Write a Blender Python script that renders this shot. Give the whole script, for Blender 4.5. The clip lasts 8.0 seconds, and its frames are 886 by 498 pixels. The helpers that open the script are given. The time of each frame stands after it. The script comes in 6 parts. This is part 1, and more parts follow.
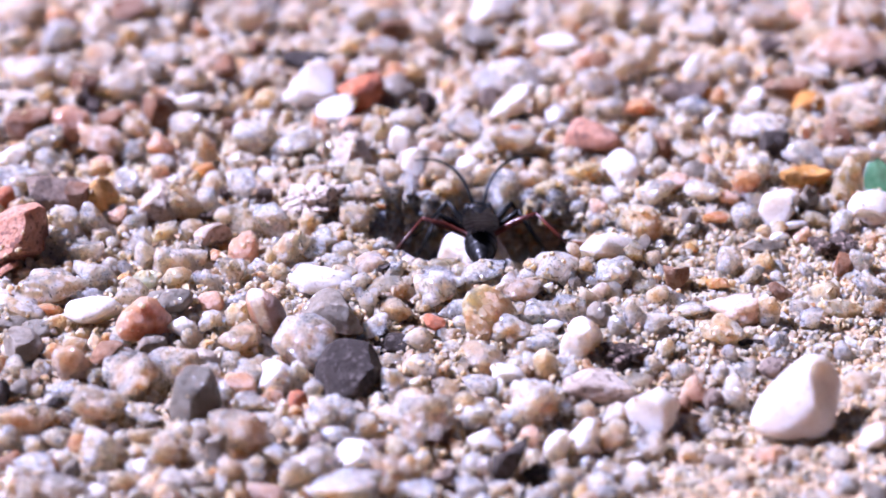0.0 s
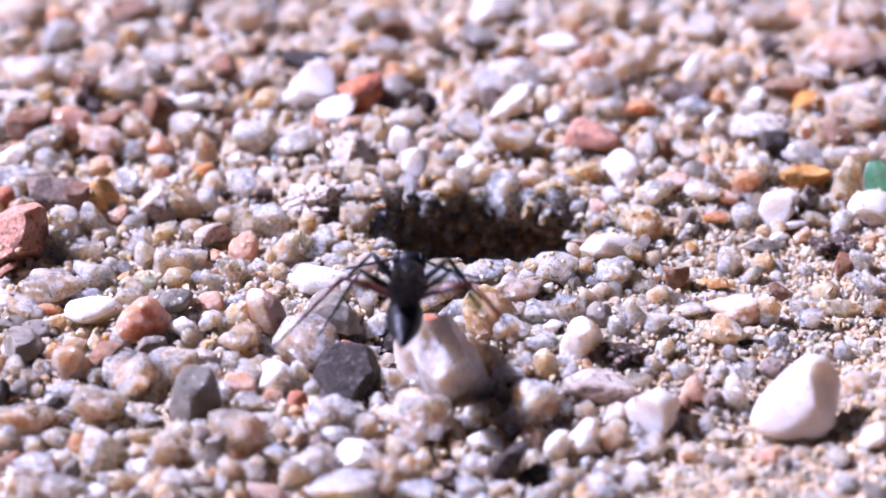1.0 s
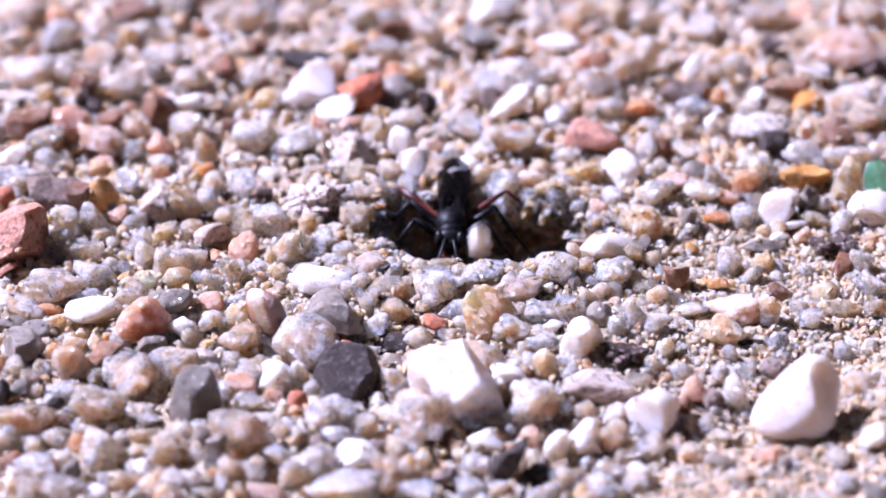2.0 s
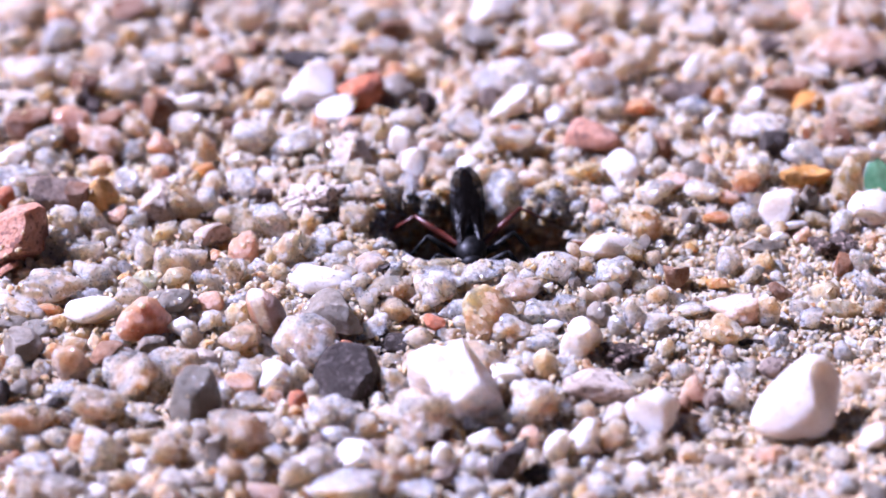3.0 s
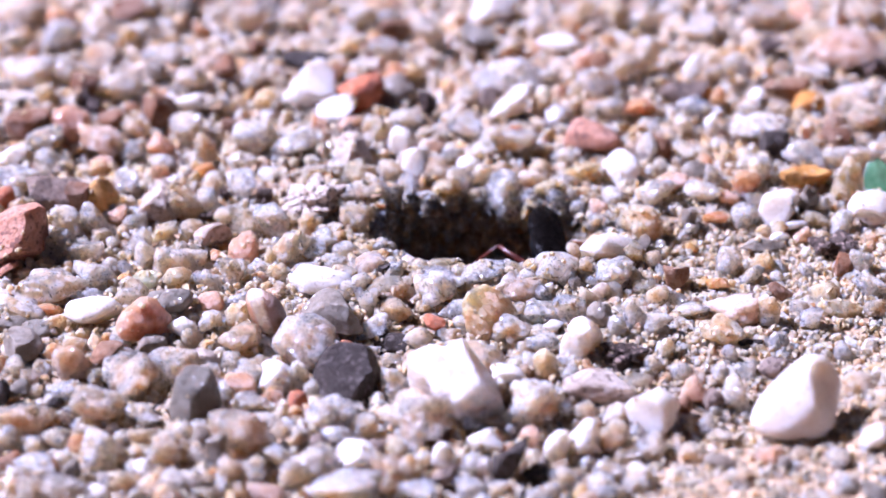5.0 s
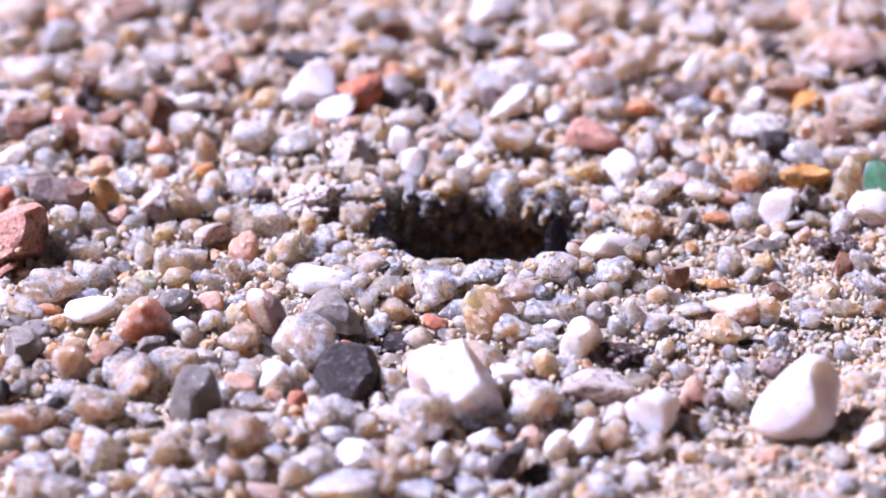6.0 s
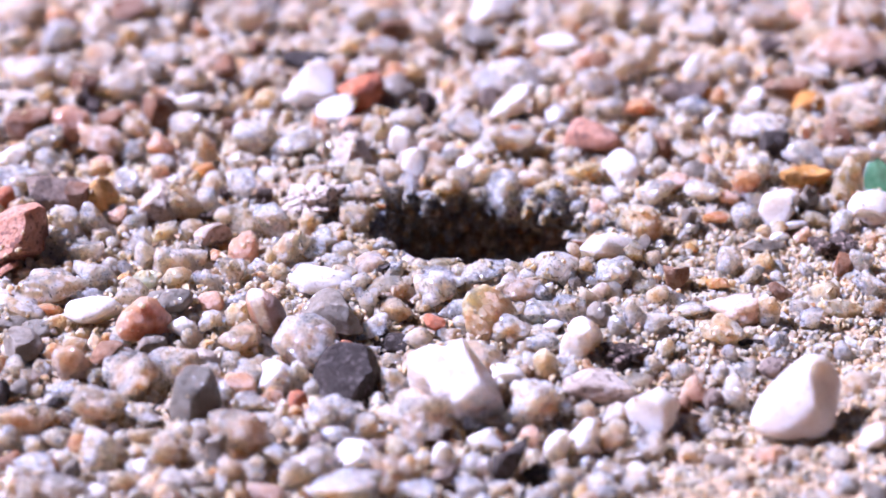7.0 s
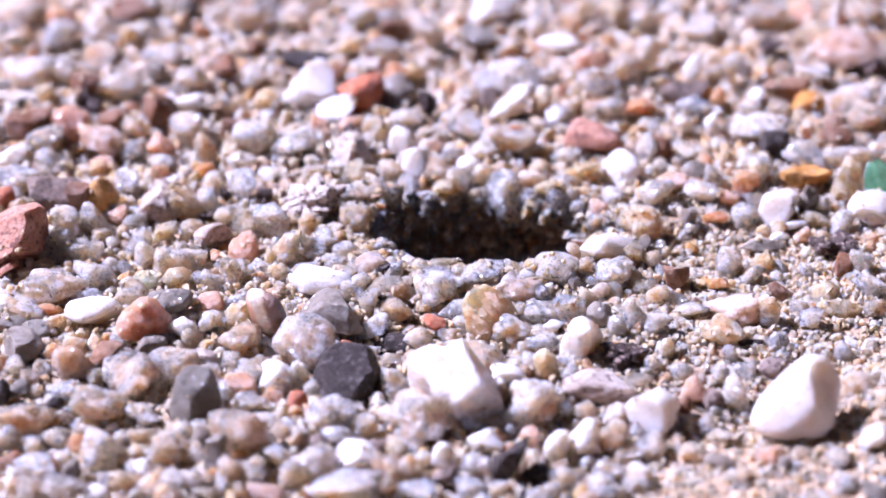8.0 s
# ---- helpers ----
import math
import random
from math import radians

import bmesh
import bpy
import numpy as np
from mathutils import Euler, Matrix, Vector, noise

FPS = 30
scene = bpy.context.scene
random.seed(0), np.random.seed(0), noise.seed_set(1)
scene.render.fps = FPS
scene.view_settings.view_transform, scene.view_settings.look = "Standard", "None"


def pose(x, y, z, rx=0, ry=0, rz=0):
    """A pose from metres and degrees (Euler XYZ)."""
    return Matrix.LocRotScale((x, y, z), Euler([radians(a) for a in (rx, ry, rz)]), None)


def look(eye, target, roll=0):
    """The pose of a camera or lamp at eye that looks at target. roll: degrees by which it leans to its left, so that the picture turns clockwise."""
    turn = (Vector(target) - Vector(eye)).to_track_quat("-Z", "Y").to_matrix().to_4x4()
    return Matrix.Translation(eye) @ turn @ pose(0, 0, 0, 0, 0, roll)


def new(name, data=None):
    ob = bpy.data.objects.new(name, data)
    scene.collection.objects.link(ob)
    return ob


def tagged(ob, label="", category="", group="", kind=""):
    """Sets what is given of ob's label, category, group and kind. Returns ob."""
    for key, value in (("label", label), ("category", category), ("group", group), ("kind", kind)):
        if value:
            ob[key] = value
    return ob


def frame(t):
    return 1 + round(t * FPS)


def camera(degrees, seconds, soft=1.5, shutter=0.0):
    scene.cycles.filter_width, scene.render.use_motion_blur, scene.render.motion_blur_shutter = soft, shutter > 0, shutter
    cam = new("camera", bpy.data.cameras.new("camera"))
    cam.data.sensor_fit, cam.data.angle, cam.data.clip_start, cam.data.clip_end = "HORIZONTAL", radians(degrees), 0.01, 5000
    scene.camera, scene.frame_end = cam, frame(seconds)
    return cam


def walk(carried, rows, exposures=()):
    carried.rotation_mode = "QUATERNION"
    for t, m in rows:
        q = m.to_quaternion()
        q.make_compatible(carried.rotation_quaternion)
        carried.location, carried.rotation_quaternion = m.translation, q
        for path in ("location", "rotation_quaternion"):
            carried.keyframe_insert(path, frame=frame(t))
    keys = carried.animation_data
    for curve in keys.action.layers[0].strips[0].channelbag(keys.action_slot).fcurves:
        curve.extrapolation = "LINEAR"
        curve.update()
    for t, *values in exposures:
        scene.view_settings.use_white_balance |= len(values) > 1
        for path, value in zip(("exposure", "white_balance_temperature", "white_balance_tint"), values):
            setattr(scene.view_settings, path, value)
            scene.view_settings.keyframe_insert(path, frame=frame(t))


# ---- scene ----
EYE = (0.0, -0.14722, 0.085)
cam = camera(20.0, 8.0, soft=1.6, shutter=0.5)
walk(cam, [(0.0, look(EYE, (0, 0, 0))), (8.0, look(EYE, (0, 0, 0)))], exposures=[(0.0, 1.2, 4930, 42.5), (8.0, 1.2, 4930, 42.5)])
# a macro lens with a shallow band of sharpness round the near rim of the pit
cam.data.dof.use_dof = True
cam.data.dof.focus_distance = 0.1632
cam.data.dof.aperture_fstop = 31.0

# ---- daylight: one clear sun, behind and to the left, and the sky ----
SUN_FROM = Vector((-0.91, 0.27, 0.99)).normalized()
world = bpy.data.worlds.new("daylight")
scene.world = world
world.use_nodes = True
wn = world.node_tree
sky = wn.nodes.new("ShaderNodeTexSky")
sky.sky_type, sky.sun_disc = "NISHITA", False
sky.air_density, sky.dust_density, sky.ozone_density = 0.8, 3.0, 0.6
sky.sun_elevation = math.asin(SUN_FROM.z)
sky.sun_rotation = math.atan2(SUN_FROM.x, SUN_FROM.y)
wn.links.new(sky.outputs[0], wn.nodes["Background"].inputs[0])
wn.nodes["Background"].inputs[1].default_value = 0.005
sun = new("sun", bpy.data.lights.new("sun", "SUN"))
sun.data.energy, sun.data.angle, sun.data.color = 5.0, radians(0.53), (1.0, 0.95, 0.89)
sun.matrix_world = look(SUN_FROM * 3, (0, 0, 0))
tagged(sun, kind="structure")


# ---- materials ----
def nodes_of(name):
    m = bpy.data.materials.new(name)
    m.use_nodes = True
    return m, m.node_tree, m.node_tree.nodes["Principled BSDF"]


def add(nt, kind, **settings):
    n = nt.nodes.new(kind)
    for key, value in settings.items():
        n.inputs[key.replace("_", " ")].default_value = value
    return n


def mixed(nt, fac, a, b, how="MIX"):
    n = nt.nodes.new("ShaderNodeMix")
    n.data_type, n.blend_type = "RGBA", how
    for socket, value in ((n.inputs[0], fac), (n.inputs[6], a), (n.inputs[7], b)):
        if isinstance(value, bpy.types.NodeSocket):
            nt.links.new(value, socket)
        elif isinstance(value, tuple):
            socket.default_value = (*value, 1)
        else:
            socket.default_value = value
    return n.outputs[2]


def ramp(nt, fac, stops, how="LINEAR"):
    n = nt.nodes.new("ShaderNodeValToRGB")
    n.color_ramp.interpolation = how
    while len(n.color_ramp.elements) < len(stops):
        n.color_ramp.elements.new(0.5)
    for e, (p, c) in zip(n.color_ramp.elements, stops):
        e.position, e.color = p, (*(c if isinstance(c, tuple) else (c, c, c)), 1)
    nt.links.new(fac, n.inputs[0])
    return n.outputs[0]


def grain_noise(nt, per_metre, rand, detail=4.0, rough=0.6):
    """Noise in the thing's own space, shifted from one grain to the next."""
    tc = nt.nodes.new("ShaderNodeTexCoord")
    n = add(nt, "ShaderNodeTexNoise", Scale=per_metre, Detail=detail, Roughness=rough)
    n.noise_dimensions = "4D"
    k = nt.nodes.new("ShaderNodeMath")
    k.operation = "MULTIPLY"
    k.inputs[1].default_value = 37.0
    nt.links.new(rand, k.inputs[0])
    nt.links.new(k.outputs[0], n.inputs["W"])
    nt.links.new(tc.outputs["Object"], n.inputs["Vector"])
    return n.outputs["Fac"]


def mineral(name, stops, stain, gloss, glow, speck=None, per_island=False, pits=0.25, clear=0.0, depth=0.0036, glass=(0.96, 0.93, 0.88), wear=0.6, bands=()):
    """A mineral: its colours picked grain by grain, cloudy inside, stained, pitted. glow: how far light spreads in it. clear: how glassy its clear parts are."""
    m, nt, p = nodes_of(name)
    if per_island:
        rand = nt.nodes.new("ShaderNodeNewGeometry").outputs["Random Per Island"]
    else:
        rand = nt.nodes.new("ShaderNodeObjectInfo").outputs["Random"]
    base = ramp(nt, rand, stops, "CONSTANT" if per_island else "LINEAR")
    if bands:
        across = nt.nodes.new("ShaderNodeSeparateXYZ")
        nt.links.new(nt.nodes.new("ShaderNodeTexCoord").outputs["Object"], across.inputs[0])
        place = nt.nodes.new("ShaderNodeMath")
        place.operation = "MULTIPLY_ADD"
        place.inputs[1].default_value, place.inputs[2].default_value = 420.0, 0.5
        nt.links.new(across.outputs["X"], place.inputs[0])
        base = ramp(nt, place.outputs[0], bands)
    cloud = grain_noise(nt, 800, rand, 5, 0.65)
    fine = grain_noise(nt, 3600, rand, 5, 0.72)
    col = mixed(nt, ramp(nt, cloud, [(0.36, 0.0), (0.62, 1.0)]), base, stain, "MULTIPLY")
    col = mixed(nt, ramp(nt, fine, [(0.35, 0.0), (0.7, 0.4)]), col, (0.66, 0.6, 0.54), "MULTIPLY")
    mottle = grain_noise(nt, 2000, rand, 6, 0.75)
    col = mixed(nt, wear, col, ramp(nt, mottle, [(0.36, (0.46, 0.42, 0.38)), (0.48, (0.86, 0.84, 0.82)), (0.6, (1.0, 1.0, 1.0))]), "MULTIPLY")
    # brown dust and dark specks in the pits
    dust = grain_noise(nt, 5200, rand, 2, 0.5)
    col = mixed(nt, ramp(nt, dust, [(0.62, 0.0), (0.7, 0.75)]), col, speck or (0.3, 0.2, 0.13))
    if speck:
        spots = grain_noise(nt, 2600, rand, 2, 0.5)
        col = mixed(nt, ramp(nt, spots, [(0.56, 0.0), (0.6, 1.0)]), col, speck)
    nt.links.new(col, p.inputs["Base Color"])
    nt.links.new(ramp(nt, fine, [(0.3, gloss), (0.7, min(1.0, gloss + 0.35))]), p.inputs["Roughness"])
    p.inputs["IOR"].default_value = 1.5
    p.inputs["Specular IOR Level"].default_value = 0.5 if glow > 0.55 else 0.28
    if glow > 0.5:
        p.inputs["Coat Weight"].default_value, p.inputs["Coat Roughness"].default_value = 0.12 if per_island else 0.25, 0.14
        facet = add(nt, "ShaderNodeTexVoronoi", Scale=1700)
        nt.links.new(nt.nodes.new("ShaderNodeTexCoord").outputs["Object"], facet.inputs["Vector"])
        glint = add(nt, "ShaderNodeBump", Strength=0.8, Distance=0.0004)
        nt.links.new(facet.outputs["Distance"], glint.inputs["Height"])
        nt.links.new(glint.outputs[0], p.inputs["Coat Normal"])
    if glow:
        p.inputs["Subsurface Weight"].default_value = min(1.0, glow + 0.1) if glow > 0.55 else glow
        p.inputs["Subsurface Radius"].default_value = (1.0, 0.84, 0.62)
        p.inputs["Subsurface Scale"].default_value = depth if glow > 0.55 else 0.0007
    if clear:
        # clear windows between milky veils
        window = grain_noise(nt, 620, rand, 4, 0.6)
        nt.links.new(ramp(nt, window, [(0.36, 0.1), (0.5, 0.5 * clear), (0.62, min(1.0, 1.05 * clear))]), p.inputs["Transmission Weight"])
        col = mixed(nt, ramp(nt, window, [(0.4, 0.0), (0.6, 0.85 * clear)]), col, glass)
        nt.links.new(col, p.inputs["Base Color"])
    # fine pits, and the small flat faces of broken crystal
    crystal = 1.0 if glow > 0.65 else 0.3
    bump = add(nt, "ShaderNodeBump", Strength=min(1.0, 3.2 * pits), Distance=0.0004)
    both = nt.nodes.new("ShaderNodeMath")
    both.operation = "MULTIPLY_ADD"
    both.inputs[1].default_value = 0.7
    nt.links.new(fine, both.inputs[0])
    tilt = nt.nodes.new("ShaderNodeVectorMath")
    tilt.operation = "DOT_PRODUCT"
    sugar = add(nt, "ShaderNodeTexVoronoi", Scale=2400)
    where = nt.nodes.new("ShaderNodeTexCoord").outputs["Object"]
    nt.links.new(where, sugar.inputs["Vector"])
    away = nt.nodes.new("ShaderNodeVectorMath")
    away.operation = "SUBTRACT"
    nt.links.new(where, away.inputs[0])
    nt.links.new(sugar.outputs["Position"], away.inputs[1])
    lean = nt.nodes.new("ShaderNodeVectorMath")
    lean.operation = "MULTIPLY_ADD"
    lean.inputs[1].default_value, lean.inputs[2].default_value = (4800 * crystal,) * 3, (-2400 * crystal,) * 3
    nt.links.new(sugar.outputs["Color"], lean.inputs[0])
    nt.links.new(away.outputs[0], tilt.inputs[0])
    nt.links.new(lean.outputs[0], tilt.inputs[1])
    nt.links.new(tilt.outputs["Value"], both.inputs[2])
    nt.links.new(both.outputs[0], bump.inputs["Height"])
    nt.links.new(bump.outputs[0], p.inputs["Normal"])
    return m


def two(a, b):
    return [(0.0, a), (1.0, b)]


RUST, TEA, ASH = (0.6, 0.36, 0.18), (0.8, 0.58, 0.34), (0.72, 0.66, 0.6)
MINERALS = {
    "W": mineral("milky_quartz", two((0.73, 0.71, 0.68), (0.71, 0.675, 0.62)), (0.93, 0.88, 0.8), 0.4, 0.6, pits=0.1, wear=0.1, depth=0.0026),
    "V": mineral("vein_quartz", two((0.76, 0.73, 0.69), (0.76, 0.73, 0.69)), (0.94, 0.86, 0.75), 0.4, 0.9, pits=0.2, wear=0.25, depth=0.003),
    "w": mineral("white_quartz", two((0.82, 0.78, 0.71), (0.77, 0.66, 0.52)), (0.92, 0.66, 0.42), 0.16, 0.9, clear=0.7, glass=(0.97, 0.83, 0.68), pits=0.3),
    "q": mineral("grey_quartz", two((0.82, 0.80, 0.76), (0.82, 0.76, 0.66)), (0.93, 0.70, 0.47), 0.12, 0.8, clear=0.7, glass=(0.97, 0.91, 0.81), pits=0.3),
    "t": mineral("tan_quartz", two((0.70, 0.50, 0.33), (0.77, 0.58, 0.42)), TEA, 0.18, 0.9, clear=0.6, glass=(0.92, 0.74, 0.52), pits=0.35),
    "k": mineral("smoky_quartz", two((0.68, 0.57, 0.44), (0.70, 0.56, 0.41)), TEA, 0.14, 0.85, clear=0.8, glass=(0.94, 0.83, 0.66), pits=0.25),
    "g": mineral("grey_rock", two((0.30, 0.28, 0.225), (0.43, 0.385, 0.31)), ASH, 0.35, 0.55, pits=0.5),
    "d": mineral("dark_rock", two((0.06, 0.048, 0.04), (0.085, 0.068, 0.054)), ASH, 0.36, 0.0, speck=(0.115, 0.093, 0.078), pits=0.6),
    "B": mineral("black_rock", two((0.10, 0.072, 0.058), (0.15, 0.115, 0.09)), (0.5, 0.42, 0.36), 0.35, 0.0, speck=(0.36, 0.26, 0.2), pits=0.9),
    "b": mineral("brown_rock", two((0.37, 0.24, 0.16), (0.45, 0.30, 0.19)), RUST, 0.45, 0.2, pits=0.5),
    "p": mineral("pink_feldspar", two((0.70, 0.43, 0.31), (0.74, 0.51, 0.40)), TEA, 0.35, 0.6, pits=0.4),
    "P": mineral("pale_pink_feldspar", two((0.80, 0.66, 0.55), (0.77, 0.58, 0.45)), (0.85, 0.7, 0.62), 0.35, 0.6, pits=0.4),
    "f": mineral("flesh_quartzite", two((0.66, 0.48, 0.35), (0.74, 0.57, 0.44)), TEA, 0.18, 0.85, clear=0.29, pits=0.35),
    "r": mineral("orange_red_feldspar", two((0.62, 0.22, 0.11), (0.66, 0.30, 0.18)), TEA, 0.35, 0.5, pits=0.4),
    "R": mineral("brick_red_rock", two((0.68, 0.38, 0.26), (0.70, 0.42, 0.30)), (0.86, 0.7, 0.56), 0.45, 0.3, speck=(0.26, 0.13, 0.09), pits=0.8),
    "o": mineral("orange_quartz", two((0.70, 0.31, 0.07), (0.75, 0.42, 0.17)), RUST, 0.25, 0.7, clear=0.09, pits=0.3),
    "O": mineral("ochre_rock", two((0.78, 0.47, 0.13), (0.80, 0.52, 0.19)), TEA, 0.45, 0.3, pits=0.5),
    "y": mineral("cream_quartz", two((0.80, 0.60, 0.37), (0.73, 0.52, 0.29)), TEA, 0.16, 0.85, clear=0.5, glass=(0.95, 0.8, 0.55), pits=0.35),
    "Y": mineral("honey_quartz", two((0.77, 0.55, 0.29), (0.78, 0.60, 0.37)), TEA, 0.18, 0.9, clear=0.65, glass=(0.95, 0.75, 0.4), pits=0.25),
    "m": mineral("purple_brown_rock", two((0.36, 0.285, 0.23), (0.44, 0.35, 0.28)), ASH, 0.4, 0.3, speck=(0.14, 0.1, 0.075), pits=0.9),
    "s": mineral("speckled_granite", two((0.72, 0.64, 0.55), (0.66, 0.58, 0.49)), (0.85, 0.77, 0.68), 0.45, 0.4, speck=(0.32, 0.25, 0.2), pits=0.6),
    "c": mineral("grey_clod", two((0.80, 0.72, 0.62), (0.82, 0.74, 0.64)), (0.85, 0.76, 0.66), 0.8, 0.1, speck=(0.2, 0.17, 0.15), pits=0.8),
    "a": mineral("banded_rock", two((0.6, 0.5, 0.4), (0.6, 0.5, 0.4)), (0.9, 0.82, 0.72), 0.2, 0.7, pits=0.2, wear=0.2,
                 bands=[(0.08, (0.42, 0.24, 0.15)), (0.2, (0.62, 0.36, 0.22)), (0.3, (0.86, 0.80, 0.74)), (0.52, (0.84, 0.78, 0.72)), (0.62, (0.36, 0.24, 0.18)), (0.9, (0.2, 0.14, 0.11))]),
    "G": mineral("green_quartz", two((0.59, 0.64, 0.44), (0.62, 0.65, 0.48)), TEA, 0.2, 0.85, clear=0.12, pits=0.3),
}
COARSE = mineral("mixed_coarse_sand", [
    (0.0, (0.80, 0.71, 0.58)), (0.16, (0.80, 0.65, 0.45)), (0.30, (0.80, 0.78, 0.74)), (0.44, (0.76, 0.52, 0.26)), (0.56, (0.82, 0.79, 0.74)),
    (0.72, (0.70, 0.46, 0.28)), (0.79, (0.58, 0.46, 0.35)), (0.83, (0.80, 0.53, 0.22)), (0.89, (0.42, 0.35, 0.28)), (0.92, (0.66, 0.33, 0.12)),
    (0.95, (0.33, 0.21, 0.13)), (0.975, (0.08, 0.06, 0.045))], (0.86, 0.64, 0.38), 0.14, 0.9, per_island=True, clear=0.5, glass=(0.95, 0.84, 0.66), pits=0.3, depth=0.0016)
FINE = mineral("mixed_fine_sand", [
    (0.0, (0.86, 0.72, 0.52)), (0.2, (0.82, 0.64, 0.38)), (0.42, (0.80, 0.58, 0.30)), (0.6, (0.84, 0.74, 0.58)), (0.78, (0.72, 0.50, 0.28)),
    (0.88, (0.74, 0.44, 0.18)), (0.94, (0.41, 0.29, 0.19)), (0.985, (0.07, 0.06, 0.04))], (0.96, 0.77, 0.55), 0.3, 0.8, per_island=True, clear=0.25, wear=0.3, glass=(0.94, 0.82, 0.64), pits=0.3, depth=0.0008)


def sand_bed():
    m, nt, p = nodes_of("damp_sand_bed")
    geo = nt.nodes.new("ShaderNodeNewGeometry")

    def bed(scale, detail):
        n = add(nt, "ShaderNodeTexNoise", Scale=scale, Detail=detail, Roughness=0.65)
        nt.links.new(geo.outputs["Position"], n.inputs["Vector"])
        return n.outputs["Fac"]

    cell = add(nt, "ShaderNodeTexVoronoi", Scale=1400)
    nt.links.new(geo.outputs["Position"], cell.inputs["Vector"])
    col = ramp(nt, bed(700, 6), [(0.3, (0.28, 0.175, 0.095)), (0.5, (0.56, 0.38, 0.21)), (0.7, (0.76, 0.56, 0.35))])
    col = mixed(nt, 0.5, col, ramp(nt, cell.outputs["Distance"], [(0.0, 1.0), (0.7, 0.45)]), "MULTIPLY")
    nt.links.new(col, p.inputs["Base Color"])
    p.inputs["Roughness"].default_value = 0.85
    bump = add(nt, "ShaderNodeBump", Strength=0.9, Distance=0.0004)
    nt.links.new(cell.outputs["Distance"], bump.inputs["Height"])
    nt.links.new(bump.outputs[0], p.inputs["Normal"])
    return m


BED = sand_bed()

MM = 0.001
PIT_X, PIT_Y, PIT_RX, PIT_RY, PIT_D = 2.95, 2.4, 8.9, 5.9, 11.0


def smooth(a, b, v):
    k = np.clip((v - a) / (b - a), 0, 1)
    return k * k * (3 - 2 * k)


def pit_rho(x, y):
    """1 on the rim of the burrow's pit, 0 in its middle."""
    dx, dy = (x - PIT_X) / PIT_RX, (y - PIT_Y) / PIT_RY
    a = np.arctan2(dy, dx)
    wob = 1 + 0.05 * np.sin(3 * a + 1.0) + 0.04 * np.sin(5 * a + 0.3) + 0.03 * np.sin(9 * a + 2)
    return np.sqrt(dx * dx + dy * dy) / wob


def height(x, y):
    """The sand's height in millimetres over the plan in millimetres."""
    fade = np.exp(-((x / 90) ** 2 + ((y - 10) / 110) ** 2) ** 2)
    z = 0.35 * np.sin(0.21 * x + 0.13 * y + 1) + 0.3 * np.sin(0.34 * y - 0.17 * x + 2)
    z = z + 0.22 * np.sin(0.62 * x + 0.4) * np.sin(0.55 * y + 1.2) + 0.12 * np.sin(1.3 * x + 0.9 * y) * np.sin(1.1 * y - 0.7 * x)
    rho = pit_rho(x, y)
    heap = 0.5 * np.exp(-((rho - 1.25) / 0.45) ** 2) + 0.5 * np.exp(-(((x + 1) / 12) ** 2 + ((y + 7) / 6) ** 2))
    # a rise added on the right so that the pear pebble's shadow ends sooner
    shadow_bank = 3.8 * np.exp(-(((x - 28.4) / 4.2) ** 2 + ((y + 21.6) / 5.0) ** 2))
    z = (z + heap + shadow_bank) * fade
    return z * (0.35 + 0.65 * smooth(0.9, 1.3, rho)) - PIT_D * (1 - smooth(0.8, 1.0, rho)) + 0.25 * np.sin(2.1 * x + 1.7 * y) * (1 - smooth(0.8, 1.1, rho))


def fineness(x, y):
    """0 where the sand is coarse, 1 where it is fine: by the front of the heap and in the pit."""
    f = smooth(11, 19, x - 0.15 * y) * (1 - smooth(4, 16, y)) * 0.5
    f = np.maximum(f, 0.9 * smooth(6, 15, x) * smooth(-21, -26, y))
    return np.maximum(f, 0.8 * (1 - smooth(0.95, 1.25, pit_rho(x, y))))


def burrow(p):
    """Hollows the near side of the pit out under its rim, where the tunnel begins."""
    p = np.array(p, dtype=float)
    near = smooth(0.0, -0.75, (p[..., 1] - PIT_Y) / PIT_RY) * smooth(1.3, 1.0, pit_rho(p[..., 0], p[..., 1]))
    deep = smooth(1.6, 4.5, -p[..., 2]) * near
    p[..., 1] -= 12 * deep
    p[..., 0] += 3 * deep
    # the far wall is undercut a little, the wall by the tunnel more
    inside = smooth(1.3, 1.0, pit_rho(p[..., 0] - 3 * deep, p[..., 1] + 12 * deep))
    down = smooth(0.7, 3.0, -p[..., 2]) * inside
    p[..., 1] += 1.6 * down * smooth(0.1, 0.8, (p[..., 1] - PIT_Y) / PIT_RY)
    p[..., 0] += 7.0 * down * smooth(0.35, 0.9, (p[..., 0] - PIT_X) / PIT_RX)
    return p


# ---- the ground: one sheet, fine round the pit, reaching the horizon ----
def sheet_steps(lo, hi, step, far):
    core = list(np.arange(lo, hi + step / 2, step))
    out, d = [], step
    while sum(out) < far:
        d *= 1.35
        out.append(d)
    ends = np.cumsum(out)
    return np.array([lo - e for e in ends[::-1]] + core + [hi + e for e in ends])


def mesh_from(name, verts, faces, smooth_shade=True):
    me = bpy.data.meshes.new(name)
    verts, faces = np.asarray(verts, dtype=np.float32), np.asarray(faces, dtype=np.int32)
    k = faces.shape[1]
    me.vertices.add(len(verts))
    me.vertices.foreach_set("co", verts.ravel())
    me.loops.add(faces.size)
    me.loops.foreach_set("vertex_index", faces.ravel())
    me.polygons.add(len(faces))
    me.polygons.foreach_set("loop_start", np.arange(len(faces), dtype=np.int32) * k)
    me.polygons.foreach_set("use_smooth", np.full(len(faces), smooth_shade))
    me.update(calc_edges=True)
    return me


